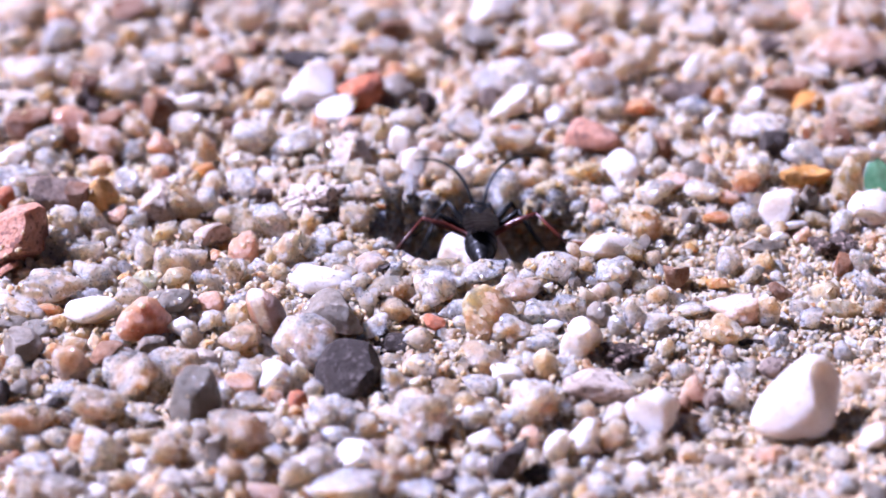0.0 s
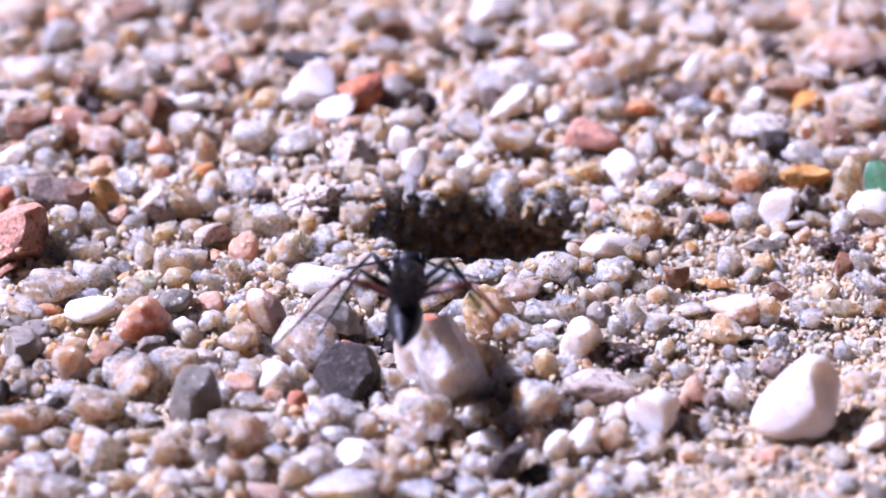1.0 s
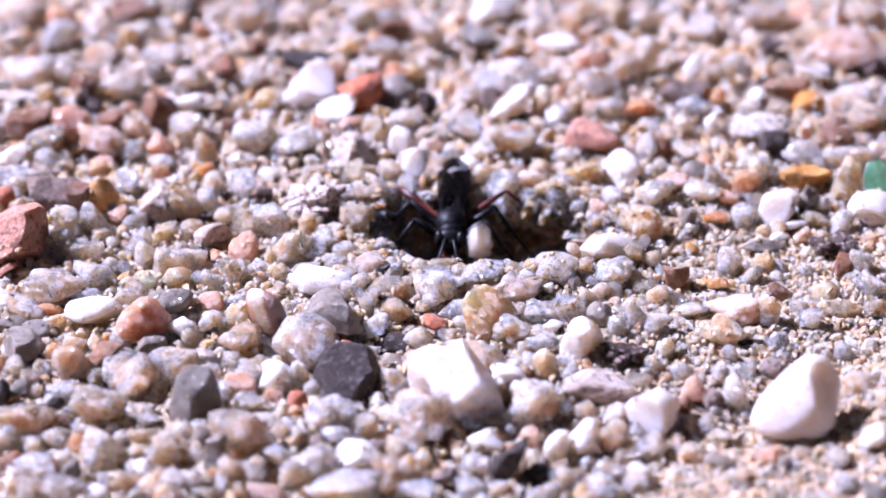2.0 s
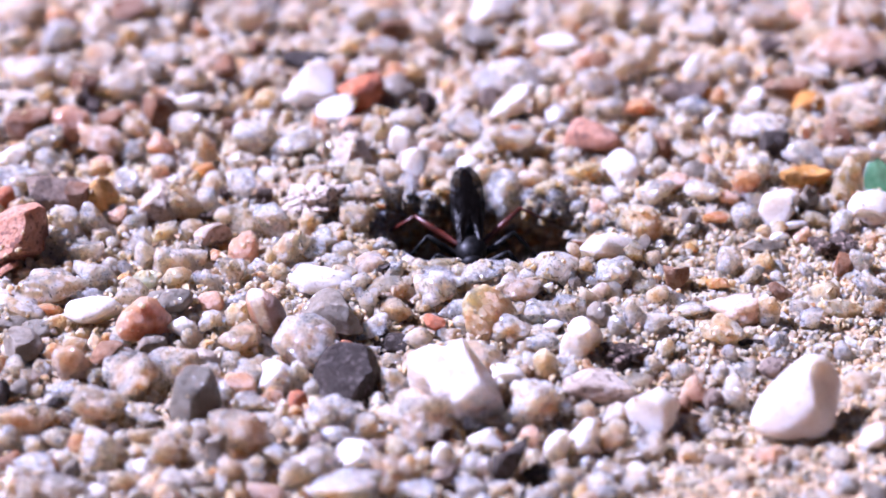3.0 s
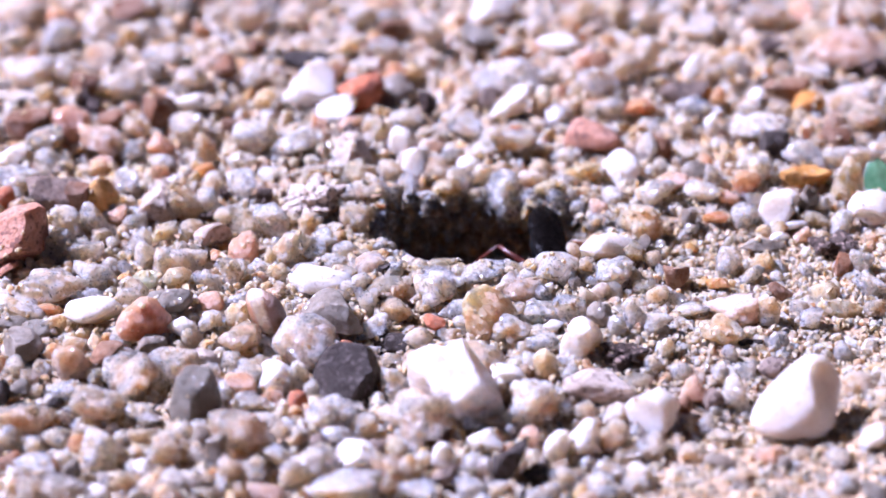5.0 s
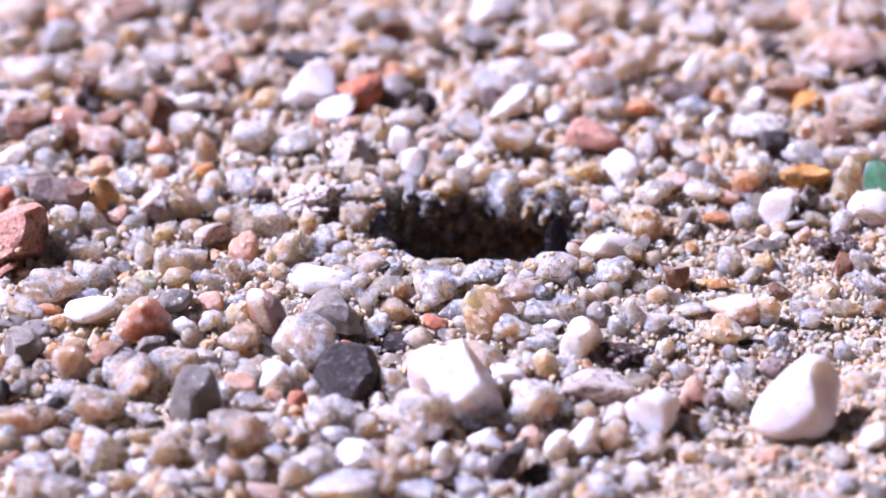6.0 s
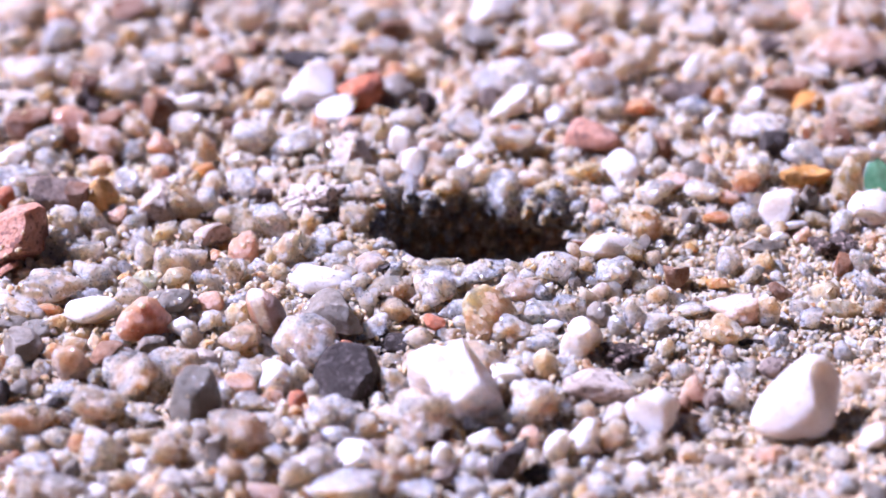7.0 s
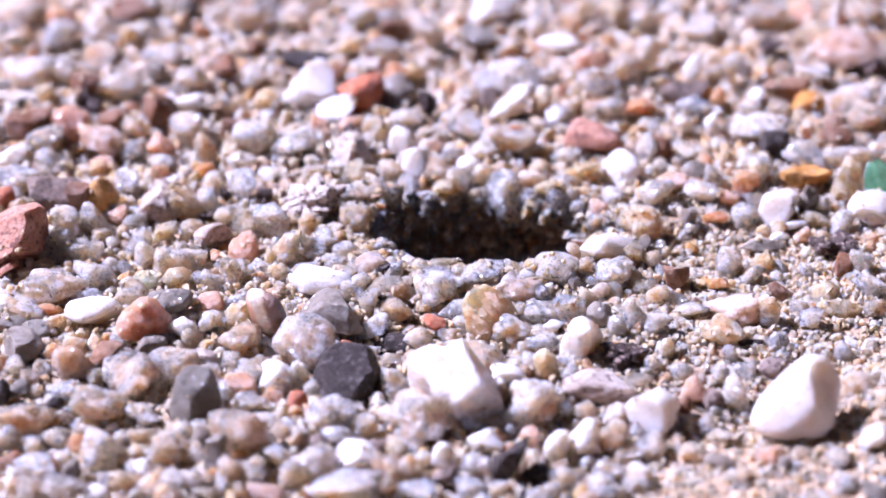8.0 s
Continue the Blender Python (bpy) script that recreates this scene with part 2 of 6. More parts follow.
def ground():
    xs, ys = sheet_steps(-44, 44, 0.75, 60000), sheet_steps(-36, 60, 0.75, 60000)
    gx, gy = np.meshgrid(xs, ys)
    # between coarse grains the bed lies a grain deeper, and behind those of the pit's wall
    sunk = 0.55 * (1 - np.clip(1.6 * fineness(gx, gy), 0, 1)) * smooth(0.95, 1.2, pit_rho(gx, gy))
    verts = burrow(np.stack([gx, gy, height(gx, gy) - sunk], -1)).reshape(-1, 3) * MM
    out = verts[:, :2] - np.array((PIT_X, PIT_Y)) * MM
    back = smooth(0.8, 2.2, -verts[:, 2] / MM) * smooth(1.35, 1.0, pit_rho(gx, gy).ravel())
    verts[:, :2] += 0.6 * MM * back[:, None] * out / (np.linalg.norm(out, axis=1)[:, None] + 1e-9)
    i = np.arange(len(ys) - 1)[:, None] * len(xs) + np.arange(len(xs) - 1)[None, :]
    faces = np.stack([i, i + 1, i + 1 + len(xs), i + len(xs)], -1).reshape(-1, 4)
    ob = new("ground", mesh_from("ground", verts, faces))
    ob.data.materials.append(BED)
    tagged(ob, "coarse tan sand with a burrow pit dug into it", "sand", kind="structure")
    return ob


ground()


# ---- stones ----
def unit_ball(level):
    bm = bmesh.new()
    bmesh.ops.create_icosphere(bm, subdivisions=level, radius=1)
    bm.verts.ensure_lookup_table()
    v = np.array([x.co[:] for x in bm.verts])
    f = np.array([[x.index for x in p.verts] for p in bm.faces])
    bm.free()
    return v, f


BALLS = {n: unit_ball(n) for n in (1, 2, 3, 4, 5)}


# planes that give a few stones their own form: the way that each faces, and how far out it lies
CUTS = {
    "pear": ((-0.77, 0, 0.63, 0.36), (0.72, -0.4, 0.56, 0.62), (0.89, 0, -0.45, 0.85), (-0.55, -0.62, 0.56, 0.42), (0.05, 0, 1, 0.82)),
    "slab": ((-0.3, -0.375, 0.85, 0.42), (0.79, 0.09, 0.66, 0.48), (-0.82, -0.49, -0.39, 0.6), (-0.43, 0.45, 0.78, 0.85), (0.5, -0.75, -0.1, 0.76), (0.1, -0.6, -0.8, 0.8), (-0.05, 0.15, 0.98, 0.6)),
    "cobble": ((-0.02, -0.25, 0.97, 0.6), (-0.55, -0.75, 0.36, 0.5), (0.6, -0.78, 0.02, 0.48), (0.1, -0.8, -0.6, 0.62), (0.85, 0.05, 0.45, 0.78), (-0.8, 0, 0.6, 0.8)),
    "block": ((-0.55, -0.8, 0.1, 0.55), (0.62, -0.75, 0.1, 0.55), (0, -0.2, 1, 0.72), (-0.9, 0.1, 0.3, 0.8), (0.9, 0.1, 0.3, 0.8)),
    "wedge": ((0.93, -0.28, 0.12, 0.55), (-0.28, -0.72, 0.62, 0.42), (-0.1, 0.25, 0.95, 0.62), (0.3, -0.6, -0.75, 0.7)),
}


def stone_shape(rng, level, facets, rough, form="", chips=16, worn=0, knobs=0, knob=0.0):
    """A worn stone that fills the box from -1 to 1: a ball cut by planes, then made lumpy."""
    v, f = BALLS[level]
    v = np.sign(v) * np.abs(v) ** (0.72 if form else 0.92)
    planes = [(np.array(c[:3]) / np.linalg.norm(c[:3]), c[3]) for c in CUTS.get(form, ())]
    for _ in range(facets):
        n = rng.normal(size=3)
        planes.append((n / np.linalg.norm(n), rng.uniform(0.38, 0.86)))
    for n, reach in planes:
        over = v @ n - reach
        v -= np.outer(np.clip(over, 0, None) * 0.97, n)
    for _ in range(chips):
        n = rng.normal(size=3)
        n /= np.linalg.norm(n)
        reach = (v @ n).max() - rng.uniform(0.03, 0.2)
        v -= np.outer(np.clip(v @ n - reach, 0, None), n)
    v += (0.16 if chips else 0.0) * np.sin(v[:, [1, 2, 0]] * rng.uniform(1.2, 2.6, 3) + rng.uniform(0, 6.3, 3))
    bumps = np.zeros(len(v))
    for k in range(14):
        spin = np.linalg.qr(rng.normal(size=(3, 3)))[0]
        w = 1.6 * 1.24 ** k
        s = np.sin(v @ spin * w + rng.uniform(0, 6.3, 3))
        bumps += (s[:, 0] * s[:, 1] + 0.6 * s[:, 2]) / (1 + 0.55 * k)
    v *= (1 + rough * bumps)[:, None]
    if knobs:
        # smaller crystals grown together: a knob round each of a few points, a crease between them
        way = v / np.linalg.norm(v, axis=1)[:, None]
        seeds = rng.normal(size=(knobs, 3))
        seeds /= np.linalg.norm(seeds, axis=1)[:, None]
        near = np.arccos(np.clip(way @ seeds.T, -1, 1)) / rng.uniform(0.75, 1.3, knobs)
        gap = near.min(1) * math.sqrt(knobs) / 2.2
        v *= (1 + knob * (0.55 - gap ** 2) + knob * rng.uniform(-0.5, 0.5, knobs)[near.argmin(1)] * 0.7)[:, None]
        for n, reach in planes[:2] if form else ():
            # the broken faces stay flat
            v -= np.outer(np.clip(v @ n - reach + 0.05, 0, None) * 0.96, n)
    for _ in range(worn):
        total, count = np.zeros_like(v), np.zeros(len(v))
        for i, j in ((0, 1), (1, 2), (2, 0)):
            np.add.at(total, f[:, i], v[f[:, j]])
            np.add.at(count, f[:, i], 1)
        v = 0.5 * v + 0.5 * total / count[:, None]
    lo, hi = v.min(0), v.max(0)
    return (v - (lo + hi) / 2) / ((hi - lo) / 2), f


KINDS = {
    "W": ("quartz_pebble", "milky white worn quartz pebble on the sand"),
    "V": ("quartz_pebble", "frosted white vein quartz stone with broken faces"),
    "w": ("quartz_pebble", "whitish cloudy quartz pebble with tea stains"),
    "q": ("clear_quartz_pebble", "clear grey glassy quartz pebble on the sand"),
    "t": ("stained_quartz_pebble", "tan stained quartz pebble among sand grains"),
    "k": ("clear_quartz_pebble", "smoky brown translucent quartz pebble on the sand"),
    "y": ("stained_quartz_pebble", "cream yellow quartz pebble among sand grains"),
    "Y": ("stained_quartz_pebble", "honey yellow translucent quartz pebble on the sand"),
    "o": ("stained_quartz_pebble", "small orange iron-stained quartz pebble"),
    "G": ("clear_quartz_pebble", "pale green translucent quartz pebble"),
    "g": ("rock_pebble", "dull mid-grey rock pebble on the sand"),
    "d": ("rock_pebble", "dark charcoal grey angular rock pebble"),
    "B": ("rock_pebble", "black rough crumbly rock pebble on the sand"),
    "b": ("rock_pebble", "brown worn rock pebble on the sand"),
    "R": ("rock_pebble", "brick red angular rock fragment on the sand"),
    "O": ("rock_pebble", "ochre orange rough rock pebble on the sand"),
    "m": ("rock_pebble", "purplish brown worn rock pebble"),
    "s": ("rock_pebble", "pale speckled granite pebble with dark grains"),
    "c": ("sand_clod", "pale grey rough clod of dried earth"),
    "a": ("rock_pebble", "banded pebble, rust brown, white and dark brown"),
    "p": ("feldspar_pebble", "salmon pink feldspar pebble on the sand"),
    "P": ("feldspar_pebble", "large pale pink feldspar pebble"),
    "f": ("feldspar_pebble", "flesh-coloured cloudy pebble on the sand"),
    "r": ("feldspar_pebble", "small orange-red feldspar chip"),
}
PLACED = []
CRUSTS = []
stone_count = [0]


def pebble(kind, x, y, z, a, b, c, tilt=0.0, facets=5, rough=0.03, form=""):
    """A stone centred at x, y, z millimetres with half sizes a, b, c, tilted in the plane across the path of sight."""
    stone_count[0] += 1
    rng = np.random.default_rng(1000 + stone_count[0])
    level = 5 if a > 1.9 and y < 12 else (4 if a > 0.8 and y < 16 else 3)
    glassy = kind in "wqtkyYfPpGo"
    if form == "pear":
        shape, f = stone_shape(rng, 5, 0, 0.012, form, 0, 14)
    elif kind == "W" and not form:
        shape, f = stone_shape(rng, level, min(facets, 4), max(0.05, rough), form, 9, 2 if level > 3 else 0)
    elif glassy and not form:
        # worn round, a few old faces left, the surface lumpy
        shape, f = stone_shape(rng, level, facets + 1, rng.uniform(0.05, 0.1), "", 16, {3: 0, 4: 1, 5: 3}[level],
                               int(rng.integers(22, 60)) if level > 3 and kind != "Y" and rng.random() < 0.7 else 0, rng.uniform(0.1, 0.2))
    elif kind == "a":
        shape, f = stone_shape(rng, 4, 1, 0.03, "", 4, 8)
    elif kind in "cB":
        # crumbly: many lumps, nothing worn off
        shape, f = stone_shape(rng, level, 5, 0.1, "", 18, 0, 60, 0.36)
    elif form == "slab":
        shape, f = stone_shape(rng, 5, 0, 0.03, form, 0, 2, 30, 0.08)
    else:
        shape, f = stone_shape(rng, level, facets, 0.035 if form else max(0.06, rough), form, 6 if form else 14, {3: 0, 4: 1, 5: 2}[level])
    name, label = KINDS[kind]
    ob = new(name, mesh_from(name, shape * np.array([a, b, c]) * MM, f))
    ob.data.set_sharp_from_angle(angle=radians(70 if form == "pear" else (36 if glassy else 30)))
    ob.data.materials.append(MINERALS[kind])
    ob.matrix_world = pose(x * MM, y * MM, z * MM, 0, tilt, 0)
    tagged(ob, label, "pebble" if kind != "c" else "clod", name.replace("_", " ") + "s on the sand")
    PLACED.append((x, y, z, max(a, b), min(a, b, c)))
    if a > 1.0 and form not in ("slab", "cobble", "pear"):
        # dust and sand grains that cling to one side of the stone
        side = rng.normal(size=3) + (0, -0.6, 0.9)
        held = np.flatnonzero(shape @ (side / np.linalg.norm(side)) > rng.uniform(0.3, 0.7))
        turn = np.array(ob.matrix_world.to_3x3())
        for k in rng.choice(held, min(len(held), int(rng.integers(1, 4 + 3 * a)))):
            CRUSTS.append(turn @ (shape[k] * (a, b, c)) + (x, y, z))
    return ob


# each stone where it lies; a few dark ones stand in for shadow
pebble("g", -26.40, -13.65, 0.87, 1.34, 1.20, 0.86, 0, 4, 0.05)
pebble("q", -25.13, -13.96, 0.65, 0.54, 0.51, 0.54, 0, 6, 0.05)
pebble("k", -26.51, -15.88, 0.71, 0.65, 0.61, 0.75, 0, 4, 0.05)
pebble("f", -22.83, -15.84, 1.18, 1.36, 1.36, 1.05, 0, 7, 0.05)
pebble("b", -21.01, -14.70, 1.00, 1.04, 1.04, 0.75, 0, 7, 0.05)
pebble("t", -23.21, -16.48, 0.67, 0.34, 0.34, 0.29, 0, 7, 0.05)
pebble("o", -24.59, -16.68, 0.47, 0.30, 0.30, 0.25, 0, 5, 0.05)
pebble("k", -19.57, -15.17, 0.75, 0.87, 0.87, 0.71, 0, 7, 0.05)
pebble("k", -18.49, -14.85, 0.46, 0.42, 0.42, 0.31, 0, 3, 0.05)
pebble("g", -18.23, -13.62, 0.94, 0.95, 0.95, 0.80, 0, 3, 0.05)
pebble("w", -18.82, -13.17, 0.74, 0.42, 0.42, 0.37, 0, 4, 0.05)
pebble("k", -16.61, -15.88, 0.79, 1.69, 1.29, 0.93, 0, 7, 0.05)
pebble("k", -19.31, -17.48, 0.83, 1.97, 1.76, 1.27, 0, 6, 0.05)
pebble("g", -14.97, -20.45, 1.29, 1.55, 1.47, 1.77, 0, 2, 0.03, "block")
# dark stone standing in for the deep shadow in this gap
pebble("d", -26.98, -18.59, 0.60, 0.49, 0.46, 1.01, 0, 6, 0.05)
pebble("g", -26.00, -17.88, 0.34, 0.71, 0.71, 0.66, 0, 3, 0.05)
pebble("t", -25.17, -17.68, 0.21, 0.56, 0.56, 0.41, 0, 5, 0.05)
pebble("q", -23.15, -18.30, 0.54, 0.93, 0.93, 0.78, 0, 4, 0.05)
# another dark stone in place of a black shadow between grains
pebble("d", -23.68, -18.94, 0.17, 0.56, 0.51, 0.37, 0, 3, 0.05)
pebble("k", -25.35, -20.73, 0.25, 1.76, 1.72, 1.24, 0, 5, 0.05)
pebble("k", -20.89, -20.51, 0.92, 1.63, 1.63, 1.48, 0, 7, 0.05)
pebble("t", -21.41, -21.51, -0.00, 0.88, 0.73, 0.53, 0, 4, 0.05)
pebble("k", -23.15, -22.57, -0.02, 0.92, 0.87, 0.93, 0, 4, 0.05)
pebble("w", -24.26, -23.21, -0.20, 0.77, 0.77, 0.62, 0, 6, 0.05)
pebble("o", -21.86, -23.35, 0.02, 0.62, 0.62, 0.57, -35, 5, 0.05)
pebble("o", -22.99, -25.40, 0.11, 0.49, 0.46, 0.70, 0, 5, 0.05)
pebble("q", -20.02, -25.13, 0.72, 1.30, 1.23, 1.32, 0, 3, 0.05)
pebble("g", -21.71, -26.80, 0.60, 0.64, 0.61, 0.84, 0, 3, 0.05)
pebble("W", -19.86, -21.67, 0.11, 0.42, 0.42, 0.32, 0, 5, 0.05)
pebble("w", -18.97, -23.09, 0.33, 0.25, 0.24, 0.37, 0, 6, 0.05)
pebble("t", -17.99, -23.00, 0.60, 0.91, 0.72, 0.52, 0, 3, 0.05)
pebble("q", -17.98, -21.31, 0.76, 1.14, 0.96, 0.69, 0, 3, 0.05)
pebble("k", -16.38, -25.41, 1.12, 1.11, 1.06, 1.13, 0, 3, 0.05)
pebble("k", -15.57, -22.95, 0.65, 0.63, 0.63, 0.58, 0, 3, 0.05)
pebble("g", -14.41, -23.40, 0.67, 0.58, 0.58, 0.53, 0, 6, 0.05)
pebble("t", -16.54, -19.85, 0.40, 0.33, 0.31, 0.61, 0, 4, 0.05)
pebble("W", -17.48, -26.42, 0.41, 0.64, 0.64, 0.49, 0, 5, 0.05)
pebble("w", -15.60, -28.51, 1.01, 0.81, 0.81, 0.71, 0, 6, 0.05)
pebble("w", -14.28, -28.69, 1.13, 0.47, 0.45, 0.81, 0, 7, 0.05)
pebble("t", -16.59, -28.55, 0.63, 1.09, 0.88, 0.63, 0, 5, 0.05)
pebble("q", -23.84, -26.53, 0.41, 1.33, 1.21, 0.87, 0, 6, 0.05)
pebble("b", -25.66, -24.50, -0.32, 0.73, 0.68, 0.49, 0, 5, 0.05)
pebble("w", -26.00, -22.70, 0.07, 0.59, 0.56, 1.01, 0, 5, 0.05)
pebble("t", -23.93, -28.63, 0.53, 0.74, 0.71, 0.76, 0, 7, 0.05)
pebble("k", -21.91, -28.62, 0.52, 1.41, 0.93, 0.67, 0, 4, 0.05)
pebble("W", -20.23, -28.41, 0.14, 0.88, 0.57, 0.41, 0, 5, 0.05)
pebble("t", -18.46, -27.92, 0.59, 0.71, 0.67, 0.76, 0, 4, 0.05)
pebble("k", -19.90, -27.06, 0.14, 0.53, 0.44, 0.32, 0, 5, 0.05)
pebble("k", -14.37, -25.78, 0.93, 0.71, 0.53, 0.38, 0, 6, 0.05)
pebble("g", -13.21, -25.90, 1.45, 0.64, 0.61, 1.06, 0, 4, 0.05)
pebble("s", -14.82, -14.37, 0.58, 0.80, 0.80, 0.58, 0, 5, 0.07)
pebble("k", -14.43, -16.92, 0.72, 0.86, 0.86, 0.71, 0, 6, 0.05)
pebble("t", -12.82, -12.51, 0.66, 1.34, 1.34, 1.02, 0, 4, 0.05)
pebble("q", -8.77, -13.38, 0.92, 2.06, 2.06, 1.91, 0, 4, 0.05)
pebble("k", -13.13, -14.86, 0.47, 0.76, 0.76, 0.63, 0, 4, 0.05)
pebble("q", -12.07, -15.89, 0.38, 1.13, 0.80, 0.58, 0, 3, 0.05)
pebble("p", -12.46, -17.71, 0.57, 1.04, 1.04, 0.78, 0, 3, 0.05)
pebble("W", -10.21, -16.52, 0.45, 1.24, 1.24, 1.09, 0, 8, 0.03)
pebble("k", -9.05, -16.74, 0.35, 0.83, 0.78, 1.22, 0, 7, 0.05)
pebble("r", -6.17, -12.02, -0.06, 0.46, 0.46, 0.41, 0, 3, 0.05)
pebble("w", -4.86, -12.93, -0.08, 1.07, 0.71, 0.51, 0, 6, 0.05)
pebble("t", -3.35, -13.51, -0.22, 0.87, 0.52, 0.38, 0, 7, 0.05)
pebble("w", -7.88, -17.99, 0.33, 0.67, 0.64, 0.73, 0, 3, 0.05)
pebble("r", -8.78, -19.75, 0.66, 0.59, 0.56, 0.74, 0, 7, 0.05)
pebble("w", -11.64, -19.71, 0.60, 1.07, 0.78, 0.56, 0, 7, 0.05)
pebble("q", -13.28, -18.42, 0.62, 0.56, 0.53, 0.80, 0, 4, 0.05)
pebble("k", -11.87, -24.25, 1.53, 2.02, 1.94, 1.40, 0, 3, 0.05)
pebble("w", -10.65, -21.80, 0.68, 0.73, 0.68, 0.49, 0, 3, 0.05)
pebble("t", -9.88, -23.20, 0.94, 0.76, 0.67, 0.49, 0, 5, 0.05)
pebble("q", -9.10, -22.23, 0.77, 0.32, 0.32, 0.28, 0, 4, 0.05)
pebble("q", -7.07, -21.98, 1.21, 1.13, 1.13, 1.08, 0, 5, 0.05)
pebble("q", -5.87, -20.60, 0.57, 0.73, 0.73, 0.63, 0, 4, 0.05)
pebble("q", -6.35, -23.44, 0.78, 1.08, 0.81, 0.58, 0, 7, 0.05)
pebble("m", -7.33, -24.08, 0.81, 0.57, 0.57, 0.42, 0, 3, 0.05)
pebble("w", -4.87, -22.33, 0.63, 1.05, 0.90, 0.65, 0, 5, 0.05)
pebble("y", -4.31, -20.66, 0.21, 0.44, 0.42, 0.44, 0, 3, 0.05)
pebble("w", -1.66, -21.60, 0.96, 2.28, 2.23, 1.61, 0, 4, 0.05)
pebble("w", -2.92, -17.57, 0.56, 0.93, 0.88, 0.99, 0, 7, 0.05)
pebble("w", -1.37, -15.18, 0.26, 1.17, 1.03, 0.75, 0, 11, 0.03)
pebble("t", 2.51, -14.65, 0.55, 1.43, 1.18, 0.85, 0, 6, 0.05)
pebble("q", 2.30, -17.31, 0.30, 1.04, 0.88, 0.64, 0, 7, 0.05)
pebble("w", 1.91, -21.12, 0.51, 0.95, 0.86, 0.62, 0, 7, 0.05)
pebble("t", 0.21, -17.82, 0.22, 0.82, 0.79, 0.57, 0, 7, 0.05)
pebble("y", 1.52, -19.25, 0.33, 0.96, 0.73, 0.53, 0, 5, 0.05)
pebble("q", -4.48, -10.56, 0.29, 1.23, 1.23, 0.91, 0, 6, 0.05)
# flat dark piece that fills the dark place under the grey quartz
pebble("d", -3.03, -11.51, -0.26, 1.46, 0.77, 0.55, 0, 4, 0.05)
pebble("w", -9.73, -25.82, 1.00, 0.92, 0.92, 0.73, 0, 5, 0.05)
pebble("w", -7.69, -26.94, 0.93, 1.84, 1.50, 1.08, -10, 5, 0.05)
pebble("W", -4.77, -25.60, 0.80, 1.49, 1.11, 0.80, 10, 6, 0.05)
pebble("t", -3.10, -26.51, 0.64, 1.27, 1.02, 0.73, 15, 4, 0.05)
pebble("q", -5.72, -28.85, 0.85, 2.27, 1.40, 1.01, 0, 3, 0.05)
pebble("o", -7.08, -28.65, 0.27, 0.45, 0.45, 0.36, 0, 4, 0.05)
pebble("y", -2.82, -23.94, 0.30, 0.68, 0.68, 0.58, 0, 7, 0.05)
pebble("m", -3.77, -23.47, 0.14, 0.68, 0.49, 0.36, 0, 6, 0.05)
pebble("p", -10.20, -29.09, 0.66, 1.08, 0.78, 0.57, 0, 3, 0.05)
pebble("t", -10.99, -26.79, 0.99, 0.74, 0.70, 0.51, 0, 7, 0.05)
pebble("k", -11.27, -27.56, 0.89, 1.05, 0.66, 0.47, 0, 7, 0.05)
pebble("t", -2.17, -26.94, 0.70, 0.64, 0.60, 1.09, 0, 5, 0.05)
pebble("w", -1.30, -25.17, 0.15, 0.64, 0.61, 0.65, 0, 3, 0.05)
pebble("m", 0.10, -26.58, 0.04, 0.78, 0.78, 0.68, 0, 4, 0.05)
pebble("w", -1.60, -28.34, 0.17, 1.40, 0.88, 0.63, 0, 4, 0.05)
pebble("t", -3.39, -28.58, 0.66, 0.73, 0.70, 0.75, 0, 4, 0.05)
pebble("k", -12.23, -27.71, 1.24, 0.74, 0.70, 0.75, 0, 7, 0.05)
pebble("w", 4.32, -12.23, 1.00, 1.26, 1.26, 1.00, 0, 6, 0.05)
pebble("W", 4.06, -16.21, 0.50, 1.12, 0.70, 0.50, 0, 7, 0.05)
pebble("y", 6.42, -16.39, 1.20, 0.86, 0.82, 0.87, 0, 7, 0.05)
pebble("w", 7.51, -15.60, 0.94, 0.34, 0.34, 0.31, 0, 7, 0.05)
pebble("q", 6.26, -13.18, 0.83, 1.14, 0.90, 0.65, 0, 4, 0.05)
pebble("w", 5.45, -19.81, 0.91, 1.95, 1.93, 1.39, 0, 3, 0.05)
pebble("s", 9.54, -18.30, 0.95, 2.26, 1.43, 1.03, 0, 6, 0.07)
pebble("B", 11.40, -15.00, 0.95, 1.60, 1.45, 0.98, 0, 12, 0.07)
pebble("V", 8.68, -14.18, 1.71, 1.41, 1.34, 1.48, 0, 2, 0.03, "block")
pebble("W", 12.60, -21.24, 1.25, 1.72, 1.72, 1.47, 0, 3, 0.05)
pebble("f", 10.43, -20.94, 0.68, 0.84, 0.84, 0.74, 0, 6, 0.05)
pebble("t", 8.60, -20.19, 0.34, 0.77, 0.73, 0.53, 0, 4, 0.05)
pebble("k", 7.58, -20.01, 0.43, 0.91, 0.73, 0.53, 0, 6, 0.05)
pebble("W", 8.50, -23.53, 0.39, 1.05, 1.00, 1.30, 0, 4, 0.05)
pebble("t", 10.19, -23.73, 0.73, 0.83, 0.79, 1.21, 0, 6, 0.05)
pebble("W", 6.75, -23.83, 0.23, 0.79, 0.75, 1.21, 20, 6, 0.05)
pebble("W", 2.49, -23.33, 0.21, 1.04, 1.03, 0.75, -20, 7, 0.05)
pebble("q", 4.21, -21.91, 0.14, 0.45, 0.45, 0.40, 0, 3, 0.05)
pebble("p", 5.18, -22.61, -0.03, 0.65, 0.62, 0.66, 0, 3, 0.05)
